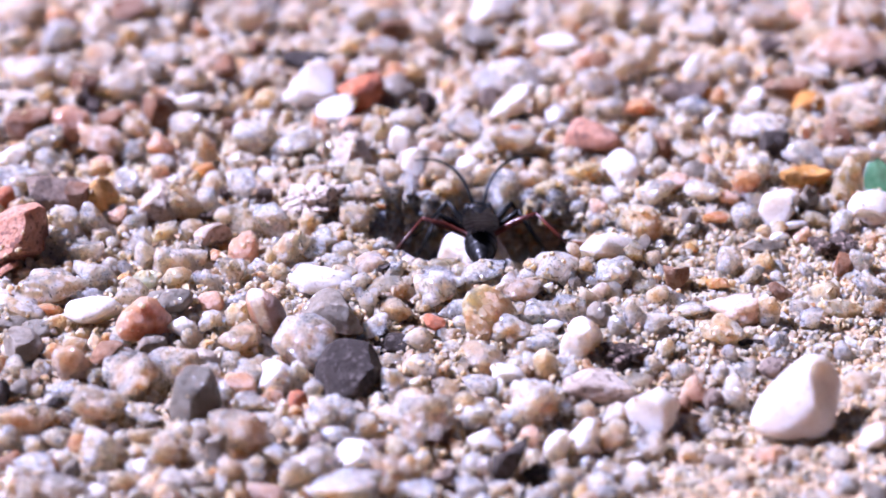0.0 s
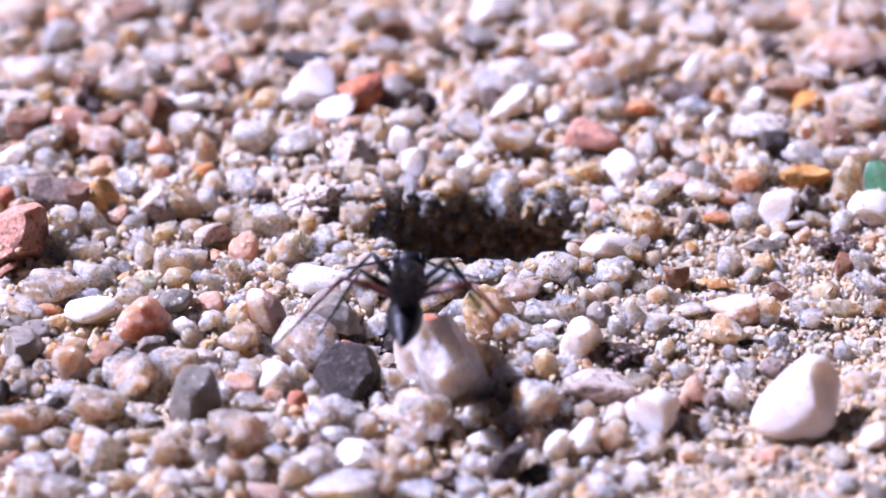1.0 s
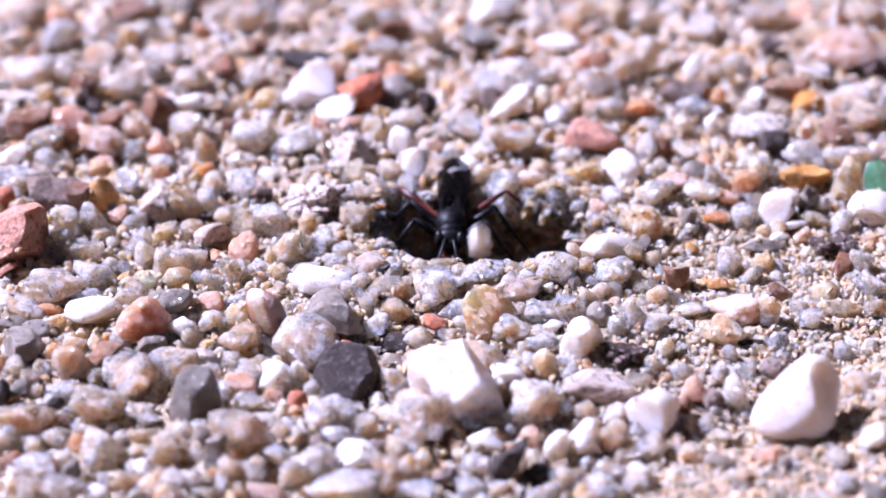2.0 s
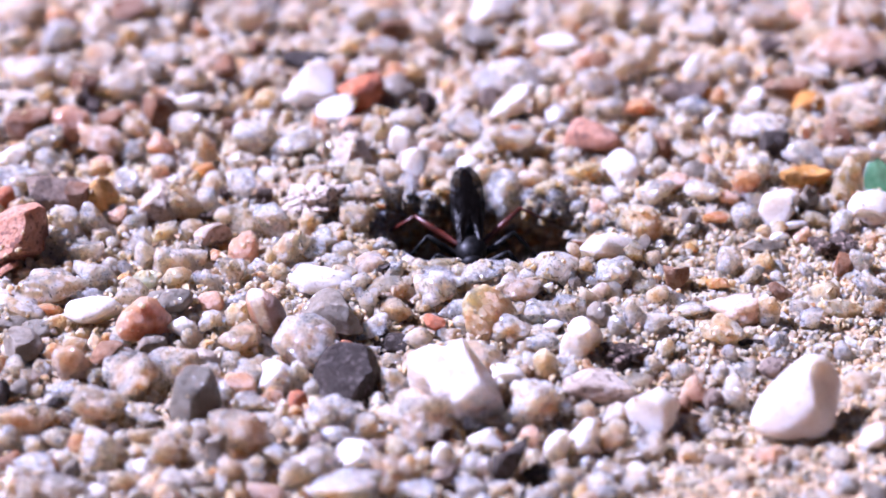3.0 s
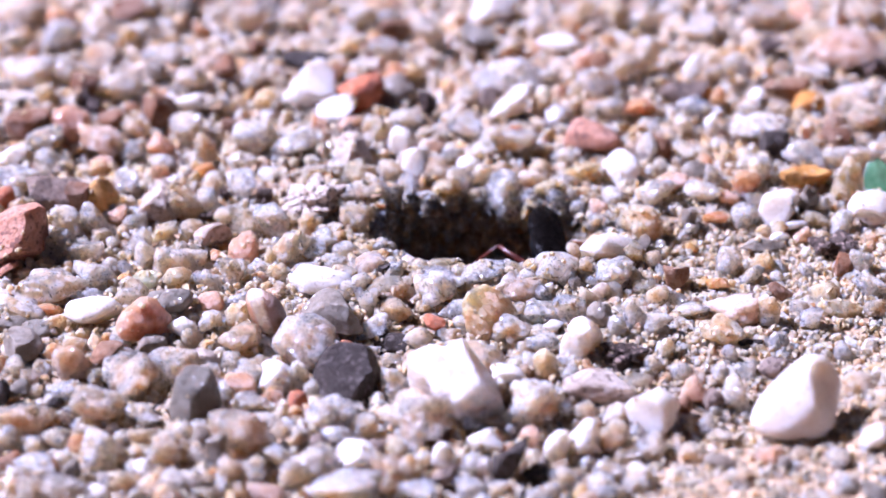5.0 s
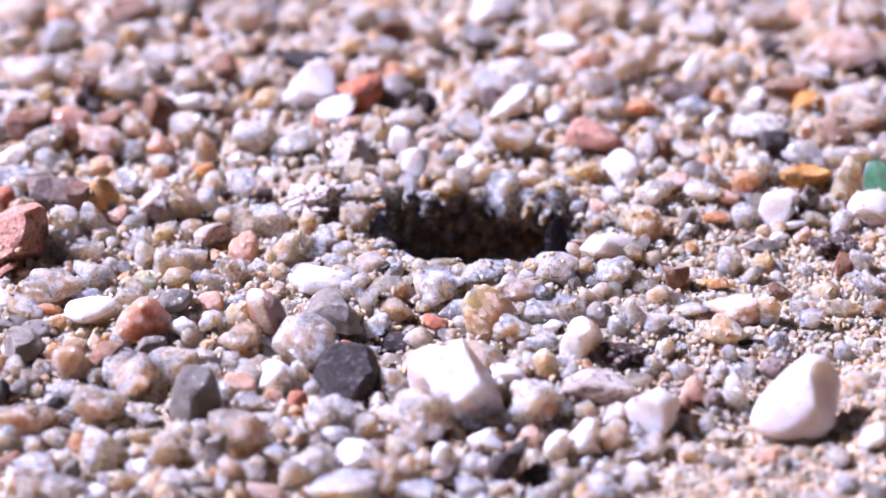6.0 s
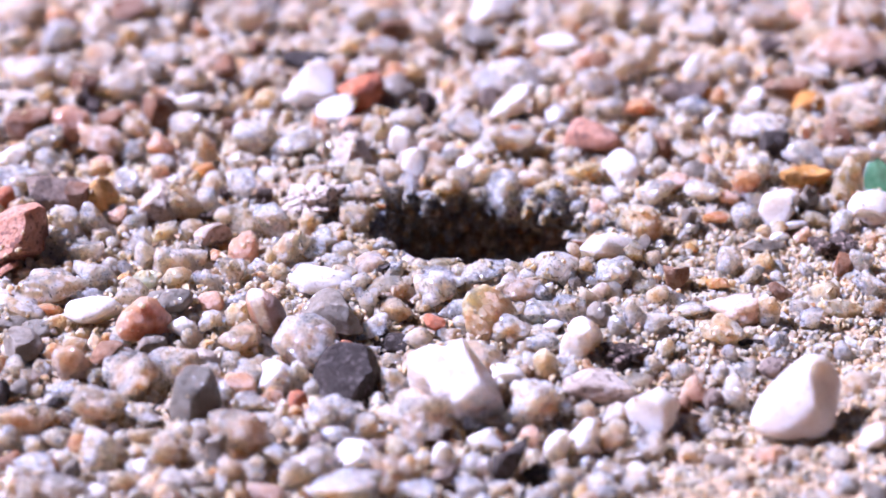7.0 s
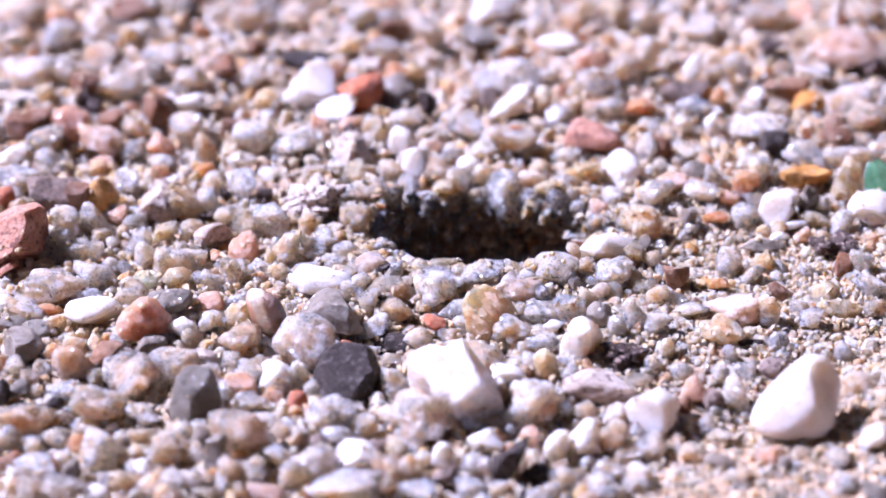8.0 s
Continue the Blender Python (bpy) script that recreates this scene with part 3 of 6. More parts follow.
pebble("d", 3.90, -25.70, 0.62, 1.08, 1.0, 1.52, 0, 11, 0.03)
pebble("f", 2.45, -25.60, -0.20, 0.60, 0.61, 0.96, 0, 3, 0.05)
pebble("d", 5.51, -25.90, -0.20, 0.92, 0.84, 0.61, 0, 6, 0.05)
pebble("q", 1.70, -25.31, -0.04, 0.82, 0.78, 0.83, 0, 3, 0.05)
pebble("w", 7.14, -26.64, 0.09, 1.10, 0.93, 0.67, 0, 7, 0.05)
pebble("q", 1.51, -27.45, -0.31, 1.06, 0.88, 0.64, 0, 6, 0.05)
pebble("w", 3.16, -27.35, -0.38, 0.70, 0.62, 0.44, 0, 5, 0.05)
pebble("w", 9.81, -26.09, 0.10, 1.10, 0.75, 0.54, 0, 7, 0.05)
pebble("t", 11.24, -24.45, 0.17, 1.07, 0.72, 0.52, 0, 5, 0.05)
pebble("w", 12.23, -24.37, 0.60, 0.90, 0.85, 0.91, 0, 5, 0.05)
pebble("w", 12.05, -22.26, 0.38, 0.91, 0.72, 0.52, 0, 5, 0.05)
pebble("q", 9.08, -27.25, 0.11, 0.92, 0.92, 0.67, 0, 7, 0.05)
pebble("w", 11.38, -27.26, 0.28, 0.92, 0.92, 0.87, 0, 3, 0.05)
pebble("w", 5.77, -28.06, -0.03, 1.05, 0.70, 0.51, 0, 6, 0.05)
pebble("k", 9.68, -28.31, 0.06, 1.05, 0.70, 0.51, 0, 4, 0.05)
pebble("w", 13.04, -15.36, 0.79, 0.60, 0.60, 0.55, 0, 7, 0.05)
pebble("t", 12.05, -17.12, 0.59, 0.93, 0.75, 0.54, 0, 7, 0.05)
pebble("t", 3.27, -21.21, 0.24, 0.73, 0.50, 0.36, 0, 3, 0.05)
pebble("w", 17.90, -14.31, 0.71, 0.53, 0.50, 0.64, 0, 5, 0.05)
pebble("q", 14.71, -16.46, 0.83, 0.79, 0.79, 0.63, 0, 3, 0.05)
pebble("k", 13.97, -14.42, 1.20, 0.61, 0.58, 0.86, 0, 6, 0.05)
pebble("y", 17.71, -11.83, 0.74, 1.43, 1.25, 0.90, 0, 3, 0.05)
pebble("d", 19.39, -12.16, 0.19, 1.00, 0.43, 0.31, 0, 7, 0.05)
pebble("m", 20.65, -15.26, 0.22, 1.10, 0.99, 0.72, 0, 3, 0.05)
pebble("w", 18.83, -15.73, 0.36, 0.72, 0.66, 0.48, 0, 4, 0.05)
pebble("w", 17.07, -17.23, 0.92, 0.60, 0.57, 0.84, 0, 5, 0.05)
pebble("q", 17.75, -19.21, 0.88, 0.97, 0.92, 1.22, 0, 3, 0.05)
pebble("p", 15.40, -18.63, 0.75, 0.93, 0.93, 0.80, 0, 7, 0.05)
pebble("m", 16.43, -19.40, 0.68, 0.70, 0.67, 0.81, 0, 5, 0.05)
# brown stone drawn where the white pebble on its left casts its shadow
pebble("b", 14.58, -20.22, 0.57, 0.59, 0.56, 0.83, 0, 5, 0.05)
pebble("t", 16.60, -20.01, 0.26, 0.46, 0.46, 0.38, 0, 5, 0.05)
pebble("w", 15.81, -21.85, 0.43, 0.51, 0.49, 0.70, 0, 7, 0.05)
pebble("w", 16.72, -22.98, 0.38, 0.76, 0.72, 0.52, 0, 5, 0.05)
pebble("W", 25.21, -25.65, 2.08, 0.79, 0.75, 0.89, 0, 4, 0.05)
pebble("w", 25.40, -12.88, -0.03, 0.73, 0.73, 0.57, 0, 3, 0.05)
pebble("t", 24.24, -13.56, -0.02, 0.50, 0.47, 0.51, 0, 5, 0.05)
pebble("t", 25.20, -19.87, 1.97, 1.11, 1.07, 0.77, 0, 6, 0.05)
pebble("w", 21.17, -12.19, 0.38, 0.81, 0.67, 0.48, 0, 7, 0.05)
pebble("g", 16.22, -26.21, 0.83, 0.92, 0.62, 0.45, 0, 5, 0.05)
pebble("g", 19.81, -26.56, 0.91, 0.46, 0.46, 0.36, 0, 3, 0.05)
pebble("p", 19.04, -25.96, 1.06, 1.11, 0.80, 0.58, 0, 4, 0.05)
pebble("t", 17.18, -28.02, 1.06, 0.91, 0.70, 0.51, 0, 7, 0.05)
pebble("t", 14.86, -24.92, 0.49, 1.07, 0.72, 0.52, 0, 5, 0.05)
pebble("k", 22.97, -26.29, 1.04, 0.75, 0.71, 0.51, 0, 4, 0.05)
pebble("w", 23.37, -28.25, 0.82, 0.74, 0.71, 0.51, 0, 4, 0.05)
pebble("t", 21.14, -25.21, 0.70, 0.57, 0.49, 0.36, 0, 3, 0.05)
pebble("g", 24.70, -29.22, 0.80, 0.74, 0.70, 0.51, 0, 5, 0.05)
pebble("q", -29.79, 8.34, 0.74, 1.72, 1.35, 0.97, 0, 4, 0.05)
pebble("r", -30.29, 5.21, 1.01, 0.68, 0.65, 0.85, 0, 4, 0.05)
pebble("w", -29.79, 6.85, 0.56, 0.53, 0.51, 0.54, 0, 5, 0.05)
pebble("m", -26.61, 5.56, 1.14, 2.42, 1.54, 1.11, 0, 5, 0.07)
pebble("b", -25.11, 4.65, 1.32, 0.89, 0.84, 1.17, 0, 6, 0.05)
pebble("O", -23.48, 5.17, 1.48, 1.06, 1.01, 1.40, 0, 7, 0.05)
pebble("R", -28.62, -1.14, 1.70, 2.12, 2.10, 2.05, 0, 0, 0.03, "wedge")
pebble("R", -28.89, -3.24, 0.35, 0.73, 0.66, 0.47, 0, 6, 0.05)
pebble("w", -25.61, 1.80, 1.14, 1.04, 0.99, 1.05, 0, 5, 0.05)
pebble("w", -25.78, -0.87, 0.90, 1.27, 1.23, 0.89, 0, 5, 0.05)
pebble("q", -23.79, 2.55, 1.02, 1.00, 0.95, 1.12, 0, 9, 0.03)
pebble("p", -22.41, 3.78, 0.56, 0.96, 0.73, 0.53, -45, 6, 0.05)
pebble("q", -22.20, 8.04, 0.82, 0.90, 0.86, 0.92, 0, 6, 0.05)
pebble("y", -17.86, 5.19, 0.67, 1.52, 1.52, 1.46, 0, 12, 0.03)
pebble("s", -19.58, 7.47, 0.49, 0.90, 0.85, 0.91, 0, 4, 0.07)
pebble("s", -19.55, 4.70, 0.95, 1.50, 1.30, 1.15, 0, 4, 0.05)
pebble("w", -21.10, 3.08, 0.42, 0.87, 0.83, 0.60, 0, 4, 0.05)
pebble("t", -23.23, 1.33, 0.34, 0.87, 0.83, 0.60, 0, 6, 0.05)
pebble("k", -23.89, -1.00, 0.53, 1.27, 1.07, 0.77, 0, 6, 0.05)
pebble("w", -22.37, 0.51, 0.19, 0.51, 0.51, 0.46, 0, 7, 0.05)
pebble("w", -20.55, -0.21, 0.52, 0.86, 0.82, 1.09, 0, 5, 0.05)
pebble("y", -19.20, 1.43, 0.33, 1.36, 0.67, 0.48, -25, 7, 0.05)
pebble("w", -19.80, -1.95, 0.64, 0.86, 0.81, 1.08, 0, 7, 0.05)
pebble("w", -17.58, -2.22, 0.59, 1.79, 1.78, 1.28, 0, 6, 0.05)
pebble("y", -17.52, -5.02, 0.58, 0.96, 0.91, 1.03, 0, 7, 0.05)
pebble("G", -19.58, -4.89, 0.46, 1.04, 0.85, 0.61, 0, 4, 0.05)
pebble("w", -22.16, -2.89, 0.41, 0.59, 0.59, 0.53, 0, 6, 0.05)
pebble("w", -21.15, -2.94, 0.18, 0.63, 0.63, 0.49, 0, 4, 0.05)
pebble("q", -22.98, -5.10, 0.97, 1.44, 1.30, 0.94, 0, 5, 0.05)
pebble("w", -25.64, -6.61, 0.97, 2.50, 1.55, 1.12, 0, 4, 0.05)
pebble("w", -24.33, -3.04, 0.36, 0.38, 0.38, 0.33, 0, 6, 0.05)
pebble("o", -28.35, -5.71, 0.08, 0.44, 0.42, 0.45, 0, 6, 0.05)
pebble("y", -26.53, -2.58, 0.40, 0.73, 0.56, 0.40, 0, 7, 0.05)
pebble("w", -27.03, -8.94, 0.58, 1.58, 0.89, 0.64, 12, 5, 0.05)
pebble("o", -25.51, -8.63, 0.52, 0.98, 0.74, 0.53, 0, 7, 0.05)
pebble("o", -24.97, -7.24, 0.40, 0.49, 0.44, 0.32, 0, 4, 0.05)
pebble("W", -22.34, -10.07, 1.14, 1.80, 1.42, 1.02, 0, 7, 0.05)
pebble("q", -23.12, -7.20, 0.72, 1.22, 0.59, 0.43, 0, 4, 0.05)
pebble("p", -18.88, -12.12, 1.68, 1.69, 1.69, 1.32, 0, 5, 0.05)
pebble("w", -20.39, -6.87, 0.78, 1.23, 1.04, 0.75, 0, 4, 0.05)
pebble("g", -17.51, -8.99, 1.38, 1.45, 1.33, 0.96, 0, 4, 0.05)
pebble("W", -16.56, -11.64, 1.09, 1.00, 0.86, 0.62, 0, 4, 0.05)
pebble("p", -15.12, -8.37, 0.78, 1.02, 0.93, 0.67, -30, 4, 0.05)
pebble("q", -14.92, -10.77, 0.76, 0.89, 0.89, 0.78, 0, 5, 0.05)
pebble("s", -15.68, 1.52, 0.16, 1.28, 1.28, 0.93, 0, 7, 0.05)
pebble("B", -16.38, 4.38, -0.05, 0.63, 0.63, 0.57, 0, 5, 0.07)
pebble("q", -15.95, -5.07, 0.57, 0.50, 0.47, 0.68, 0, 5, 0.05)
pebble("w", -15.02, -5.85, 0.86, 0.84, 0.79, 0.85, 0, 5, 0.05)
pebble("t", -17.21, 2.71, 0.00, 0.87, 0.83, 0.60, 0, 3, 0.05)
pebble("g", -27.58, -10.64, 0.52, 1.21, 0.78, 0.56, 0, 7, 0.05)
pebble("g", -25.69, -11.22, 0.62, 1.20, 0.78, 0.56, 0, 3, 0.05)
pebble("t", -24.82, -10.96, 0.67, 0.82, 0.82, 0.76, 0, 6, 0.05)
pebble("o", -16.99, 10.60, 0.34, 0.69, 0.67, 0.49, 0, 4, 0.05)
pebble("w", -16.28, 8.31, 0.49, 0.68, 0.65, 0.96, 0, 4, 0.05)
pebble("q", -16.26, 5.59, 0.45, 0.88, 0.84, 1.12, 0, 7, 0.05)
pebble("q", -14.08, 7.26, 0.79, 1.10, 1.05, 1.12, 0, 6, 0.05)
pebble("B", -12.44, 6.24, 0.67, 0.65, 0.62, 0.85, 0, 5, 0.07)
pebble("B", -15.16, 6.69, 0.47, 0.53, 0.50, 0.67, 0, 4, 0.07)
pebble("c", -9.28, 4.58, 1.18, 2.56, 2.20, 1.59, 0, 10, 0.07)
pebble("q", -11.74, 2.26, 0.52, 1.33, 1.26, 1.46, 0, 6, 0.05)
pebble("y", -13.75, 3.21, 0.16, 0.96, 0.91, 1.13, 0, 7, 0.05)
pebble("w", -14.99, 4.22, 0.22, 0.88, 0.83, 0.89, 0, 5, 0.05)
pebble("y", -10.23, 2.88, 0.31, 0.87, 0.83, 0.88, 0, 4, 0.05)
pebble("w", -12.82, 5.11, 0.22, 0.67, 0.63, 0.45, 0, 7, 0.05)
pebble("t", -9.02, 2.11, 0.74, 0.87, 0.82, 0.88, 0, 5, 0.05)
pebble("q", -7.94, -0.65, 1.04, 0.93, 0.89, 0.95, 0, 4, 0.05)
pebble("q", -6.46, -1.77, 1.07, 0.93, 0.68, 0.49, 10, 6, 0.05)
pebble("q", -8.49, -1.37, 0.75, 0.85, 0.81, 0.58, 0, 5, 0.05)
pebble("k", -9.88, -1.43, 1.00, 1.26, 1.26, 1.21, 35, 5, 0.05)
pebble("p", -13.46, 0.06, -0.04, 1.11, 1.11, 1.05, 0, 6, 0.05)
pebble("y", -11.51, -1.66, 0.30, 0.45, 0.42, 0.81, 0, 4, 0.05)
pebble("k", -13.84, -4.73, 0.97, 1.05, 0.99, 1.06, 0, 7, 0.05)
pebble("q", -12.18, -3.08, 0.26, 0.84, 0.65, 0.47, 0, 4, 0.05)
pebble("y", -11.00, -3.86, 0.45, 0.84, 0.80, 0.58, 0, 7, 0.05)
pebble("w", -7.28, -3.11, 0.93, 0.84, 0.75, 0.54, 0, 4, 0.05)
pebble("f", -4.80, -4.42, 1.48, 1.03, 0.99, 0.72, 0, 5, 0.05)
pebble("w", -4.33, -0.86, 0.71, 0.40, 0.40, 0.29, 0, 7, 0.05)
pebble("t", -5.87, 2.40, 0.98, 1.28, 1.28, 1.11, 0, 4, 0.05)
pebble("d", -3.85, -5.15, 1.47, 0.45, 0.45, 0.43, 0, 5, 0.05)
pebble("q", -3.11, -5.22, 1.52, 0.47, 0.45, 0.48, 0, 6, 0.05)
pebble("s", -2.21, -3.42, 0.85, 0.64, 0.64, 0.53, 0, 3, 0.07)
pebble("y", -0.07, -3.58, 0.94, 1.31, 0.70, 0.50, 8, 7, 0.05)
pebble("W", -7.92, -5.73, 0.87, 2.14, 1.14, 0.82, 0, 6, 0.05)
pebble("w", -8.98, -3.09, 0.44, 0.84, 0.60, 0.43, -20, 6, 0.05)
pebble("t", -3.38, -7.18, 1.26, 1.64, 0.98, 0.70, 0, 5, 0.05)
pebble("q", -0.51, -7.68, 1.44, 1.41, 1.41, 1.14, 0, 5, 0.05)
pebble("w", -5.31, -6.37, 1.16, 0.63, 0.60, 0.64, 0, 5, 0.05)
pebble("w", -4.97, -8.02, 0.83, 0.82, 0.78, 0.88, 0, 7, 0.05)
pebble("t", -3.06, -8.73, 0.62, 1.09, 1.09, 0.93, 0, 7, 0.05)
pebble("a", -11.14, -10.91, 1.48, 1.13, 1.07, 1.97, -15, 5, 0.05)
pebble("g", -7.02, -9.93, 1.10, 2.09, 2.03, 1.47, 0, 7, 0.05)
pebble("y", -12.97, -10.26, 0.88, 1.01, 0.96, 1.02, 0, 6, 0.05)
pebble("w", -13.33, -7.92, 0.73, 0.82, 0.66, 0.48, 0, 4, 0.05)
pebble("t", -9.50, -5.45, 0.62, 0.83, 0.79, 0.57, 0, 6, 0.05)
pebble("k", -5.67, 6.64, 1.08, 1.94, 1.10, 0.80, 0, 4, 0.05)
pebble("r", -0.58, -10.03, 0.35, 0.69, 0.68, 0.49, 20, 4, 0.05)
pebble("w", 0.87, -9.17, 0.72, 1.20, 0.97, 0.70, 0, 4, 0.05)
pebble("w", -1.58, -11.61, 0.10, 1.00, 1.00, 0.73, 0, 7, 0.05)
pebble("Y", 2.95, -10.69, 1.35, 1.77, 1.77, 1.57, 0, 5, 0.05)
pebble("q", 2.74, -5.50, 1.42, 1.32, 0.91, 0.65, 0, 6, 0.05)
pebble("w", 4.72, -3.67, 0.78, 0.68, 0.64, 0.69, 0, 5, 0.05)
pebble("f", 4.99, -7.28, 1.28, 1.37, 1.03, 0.74, 0, 7, 0.05)
pebble("w", 7.45, -5.01, 1.56, 1.52, 1.22, 0.88, 0, 3, 0.05)
pebble("W", 6.83, -6.99, 1.11, 0.41, 0.39, 0.47, 0, 4, 0.05)
pebble("W", 11.17, -1.86, 1.12, 2.10, 1.47, 1.06, 0, 4, 0.05)
pebble("y", 12.50, -1.94, 0.86, 0.85, 0.85, 0.68, 0, 3, 0.05)
pebble("q", 11.25, -4.52, 0.84, 1.36, 1.20, 0.86, 0, 6, 0.05)
pebble("y", 13.46, 1.70, 1.02, 1.55, 1.55, 1.12, 0, 6, 0.05)
pebble("q", 6.39, -9.42, 0.83, 1.20, 1.07, 0.77, 0, 7, 0.05)
pebble("k", 4.76, -9.13, 0.82, 0.62, 0.62, 0.51, 0, 5, 0.05)
pebble("q", 8.20, -9.35, 1.00, 1.16, 1.16, 0.90, 0, 7, 0.05)
pebble("t", 9.42, -8.31, 1.01, 0.62, 0.59, 0.88, 0, 7, 0.05)
pebble("f", 10.24, -6.76, 0.67, 0.63, 0.60, 0.64, 0, 3, 0.05)
pebble("t", 11.12, -6.32, 0.45, 0.63, 0.63, 0.49, 0, 4, 0.05)
pebble("W", 7.07, -10.70, 0.51, 0.69, 0.67, 0.49, 0, 3, 0.05)
pebble("q", 12.24, -11.04, 1.61, 0.81, 0.77, 1.12, 0, 6, 0.05)
pebble("g", 13.55, -0.51, 0.69, 0.45, 0.42, 0.71, 0, 4, 0.05)
pebble("t", 14.01, -2.24, 0.38, 0.65, 0.61, 0.66, 0, 6, 0.05)
pebble("y", 13.24, -5.27, 0.25, 0.83, 0.65, 0.47, -20, 3, 0.05)
pebble("k", 14.02, -7.05, 0.63, 0.83, 0.79, 0.94, 0, 4, 0.05)
pebble("w", 13.66, -11.49, 1.21, 0.96, 0.96, 0.75, 0, 4, 0.05)
pebble("g", 9.92, -11.06, 1.37, 0.81, 0.77, 1.07, 0, 4, 0.05)
pebble("w", 11.00, -12.13, 1.39, 0.61, 0.58, 0.86, 0, 5, 0.05)
pebble("Y", 9.77, 10.27, 0.38, 1.68, 1.46, 1.05, -15, 10, 0.03)
pebble("W", 12.61, 10.27, 0.65, 1.47, 1.47, 1.23, -20, 9, 0.03)
pebble("w", 14.96, 5.90, 1.08, 1.27, 1.27, 0.97, 0, 3, 0.05)
pebble("q", 11.87, 6.50, 0.53, 0.80, 0.80, 0.63, 0, 5, 0.05)
pebble("q", 7.91, 6.20, 0.56, 0.88, 0.88, 0.77, 0, 4, 0.05)
pebble("q", 4.63, 7.56, -1.56, 0.97, 0.97, 0.92, 0, 3, 0.05)
pebble("W", 9.91, 5.43, -1.54, 0.36, 0.34, 0.36, 0, 7, 0.05)
pebble("p", 10.82, 5.17, 0.36, 0.67, 0.63, 0.68, 0, 6, 0.05)
pebble("t", 10.47, 4.93, -1.53, 1.25, 1.05, 0.75, 0, 3, 0.05)
pebble("f", 6.00, 8.19, 0.82, 0.77, 0.73, 0.94, 0, 3, 0.05)
pebble("b", 15.37, -4.84, 0.65, 0.92, 0.87, 1.09, 0, 7, 0.05)
pebble("k", 15.12, -7.15, 0.47, 0.83, 0.79, 0.57, 0, 5, 0.05)
pebble("q", 19.12, -2.19, 0.17, 0.93, 0.89, 1.11, 0, 7, 0.05)
pebble("P", 18.99, -8.78, 0.69, 2.04, 1.52, 1.10, 0, 5, 0.05)
pebble("w", 16.08, -8.72, 0.57, 1.17, 1.03, 0.74, 0, 5, 0.05)
pebble("g", 16.90, 3.11, 0.66, 0.58, 0.55, 0.80, 0, 3, 0.05)
pebble("o", 18.72, 3.72, 0.28, 0.87, 0.68, 0.49, 0, 6, 0.05)
pebble("q", 20.89, 3.99, 0.35, 1.05, 1.05, 0.82, 0, 5, 0.05)
pebble("W", 23.16, 4.33, 0.83, 1.43, 1.43, 1.32, 0, 11, 0.03)
pebble("w", 22.12, 6.37, 0.37, 1.27, 0.85, 0.61, 0, 3, 0.05)
pebble("O", 25.45, 8.19, 1.18, 1.93, 1.45, 1.04, 0, 10, 0.03)
pebble("o", 21.21, 7.43, 0.92, 1.07, 1.01, 1.14, 0, 7, 0.05)
pebble("p", 19.92, 6.12, 0.51, 0.89, 0.84, 0.61, 0, 5, 0.05)
pebble("w", 22.33, 8.77, 1.14, 0.90, 0.85, 1.13, 0, 5, 0.05)
pebble("g", 25.26, 5.02, 0.90, 0.80, 0.76, 1.19, 0, 6, 0.05)
pebble("w", 26.28, 5.15, 0.60, 0.59, 0.56, 0.60, 0, 4, 0.05)
pebble("y", 28.19, 6.70, 1.54, 1.24, 1.18, 1.70, 0, 12, 0.03)
pebble("W", 29.76, 4.15, 0.80, 1.95, 1.64, 1.18, 0, 6, 0.05)
pebble("B", 26.36, -0.24, 0.36, 1.69, 1.19, 0.86, 0, 3, 0.07)
pebble("b", 26.87, -3.21, 0.73, 0.93, 0.93, 0.68, 0, 5, 0.05)
pebble("g", 21.69, 0.44, 0.01, 1.64, 0.56, 0.41, 0, 7, 0.05)
pebble("y", 21.43, -1.83, 0.14, 0.85, 0.85, 0.74, 0, 7, 0.05)
pebble("k", 20.52, -3.38, -0.04, 0.85, 0.81, 0.86, 0, 4, 0.05)
pebble("W", 22.94, 1.42, 0.11, 0.74, 0.57, 0.41, 0, 5, 0.05)
pebble("y", 23.07, 2.50, 0.12, 0.67, 0.67, 0.55, 0, 5, 0.05)
pebble("W", 23.93, 3.17, 0.10, 1.25, 0.63, 0.45, -8, 6, 0.05)
pebble("y", 25.49, 3.45, 0.43, 1.05, 0.84, 0.60, 0, 4, 0.05)
pebble("q", 27.35, 2.89, 0.53, 0.80, 0.76, 0.92, 0, 4, 0.05)
pebble("p", 24.49, 1.51, 0.20, 0.66, 0.63, 0.67, 0, 3, 0.05)
pebble("q", 24.30, -3.07, 0.21, 0.57, 0.57, 0.51, 0, 6, 0.05)
pebble("y", 24.94, -6.56, 0.55, 1.03, 0.94, 0.68, 0, 6, 0.05)
pebble("b", 22.14, -5.57, -0.05, 1.04, 0.65, 0.47, 40, 5, 0.05)
pebble("y", 25.85, -8.14, 0.26, 1.62, 0.79, 0.57, 0, 5, 0.05)
pebble("q", 27.92, -6.16, 0.96, 1.20, 1.05, 0.76, 0, 4, 0.05)
pebble("t", 28.02, -8.27, 0.34, 0.83, 0.79, 0.57, 0, 3, 0.05)
pebble("w", 27.75, -3.42, 1.07, 0.85, 0.81, 0.87, 0, 6, 0.05)
pebble("w", 23.60, -9.89, 0.43, 0.82, 0.82, 0.66, 0, 6, 0.05)
pebble("w", 23.11, -8.13, 0.26, 0.63, 0.54, 0.39, 0, 5, 0.05)
pebble("w", 22.22, -3.39, -0.21, 0.44, 0.42, 0.45, 0, 7, 0.05)
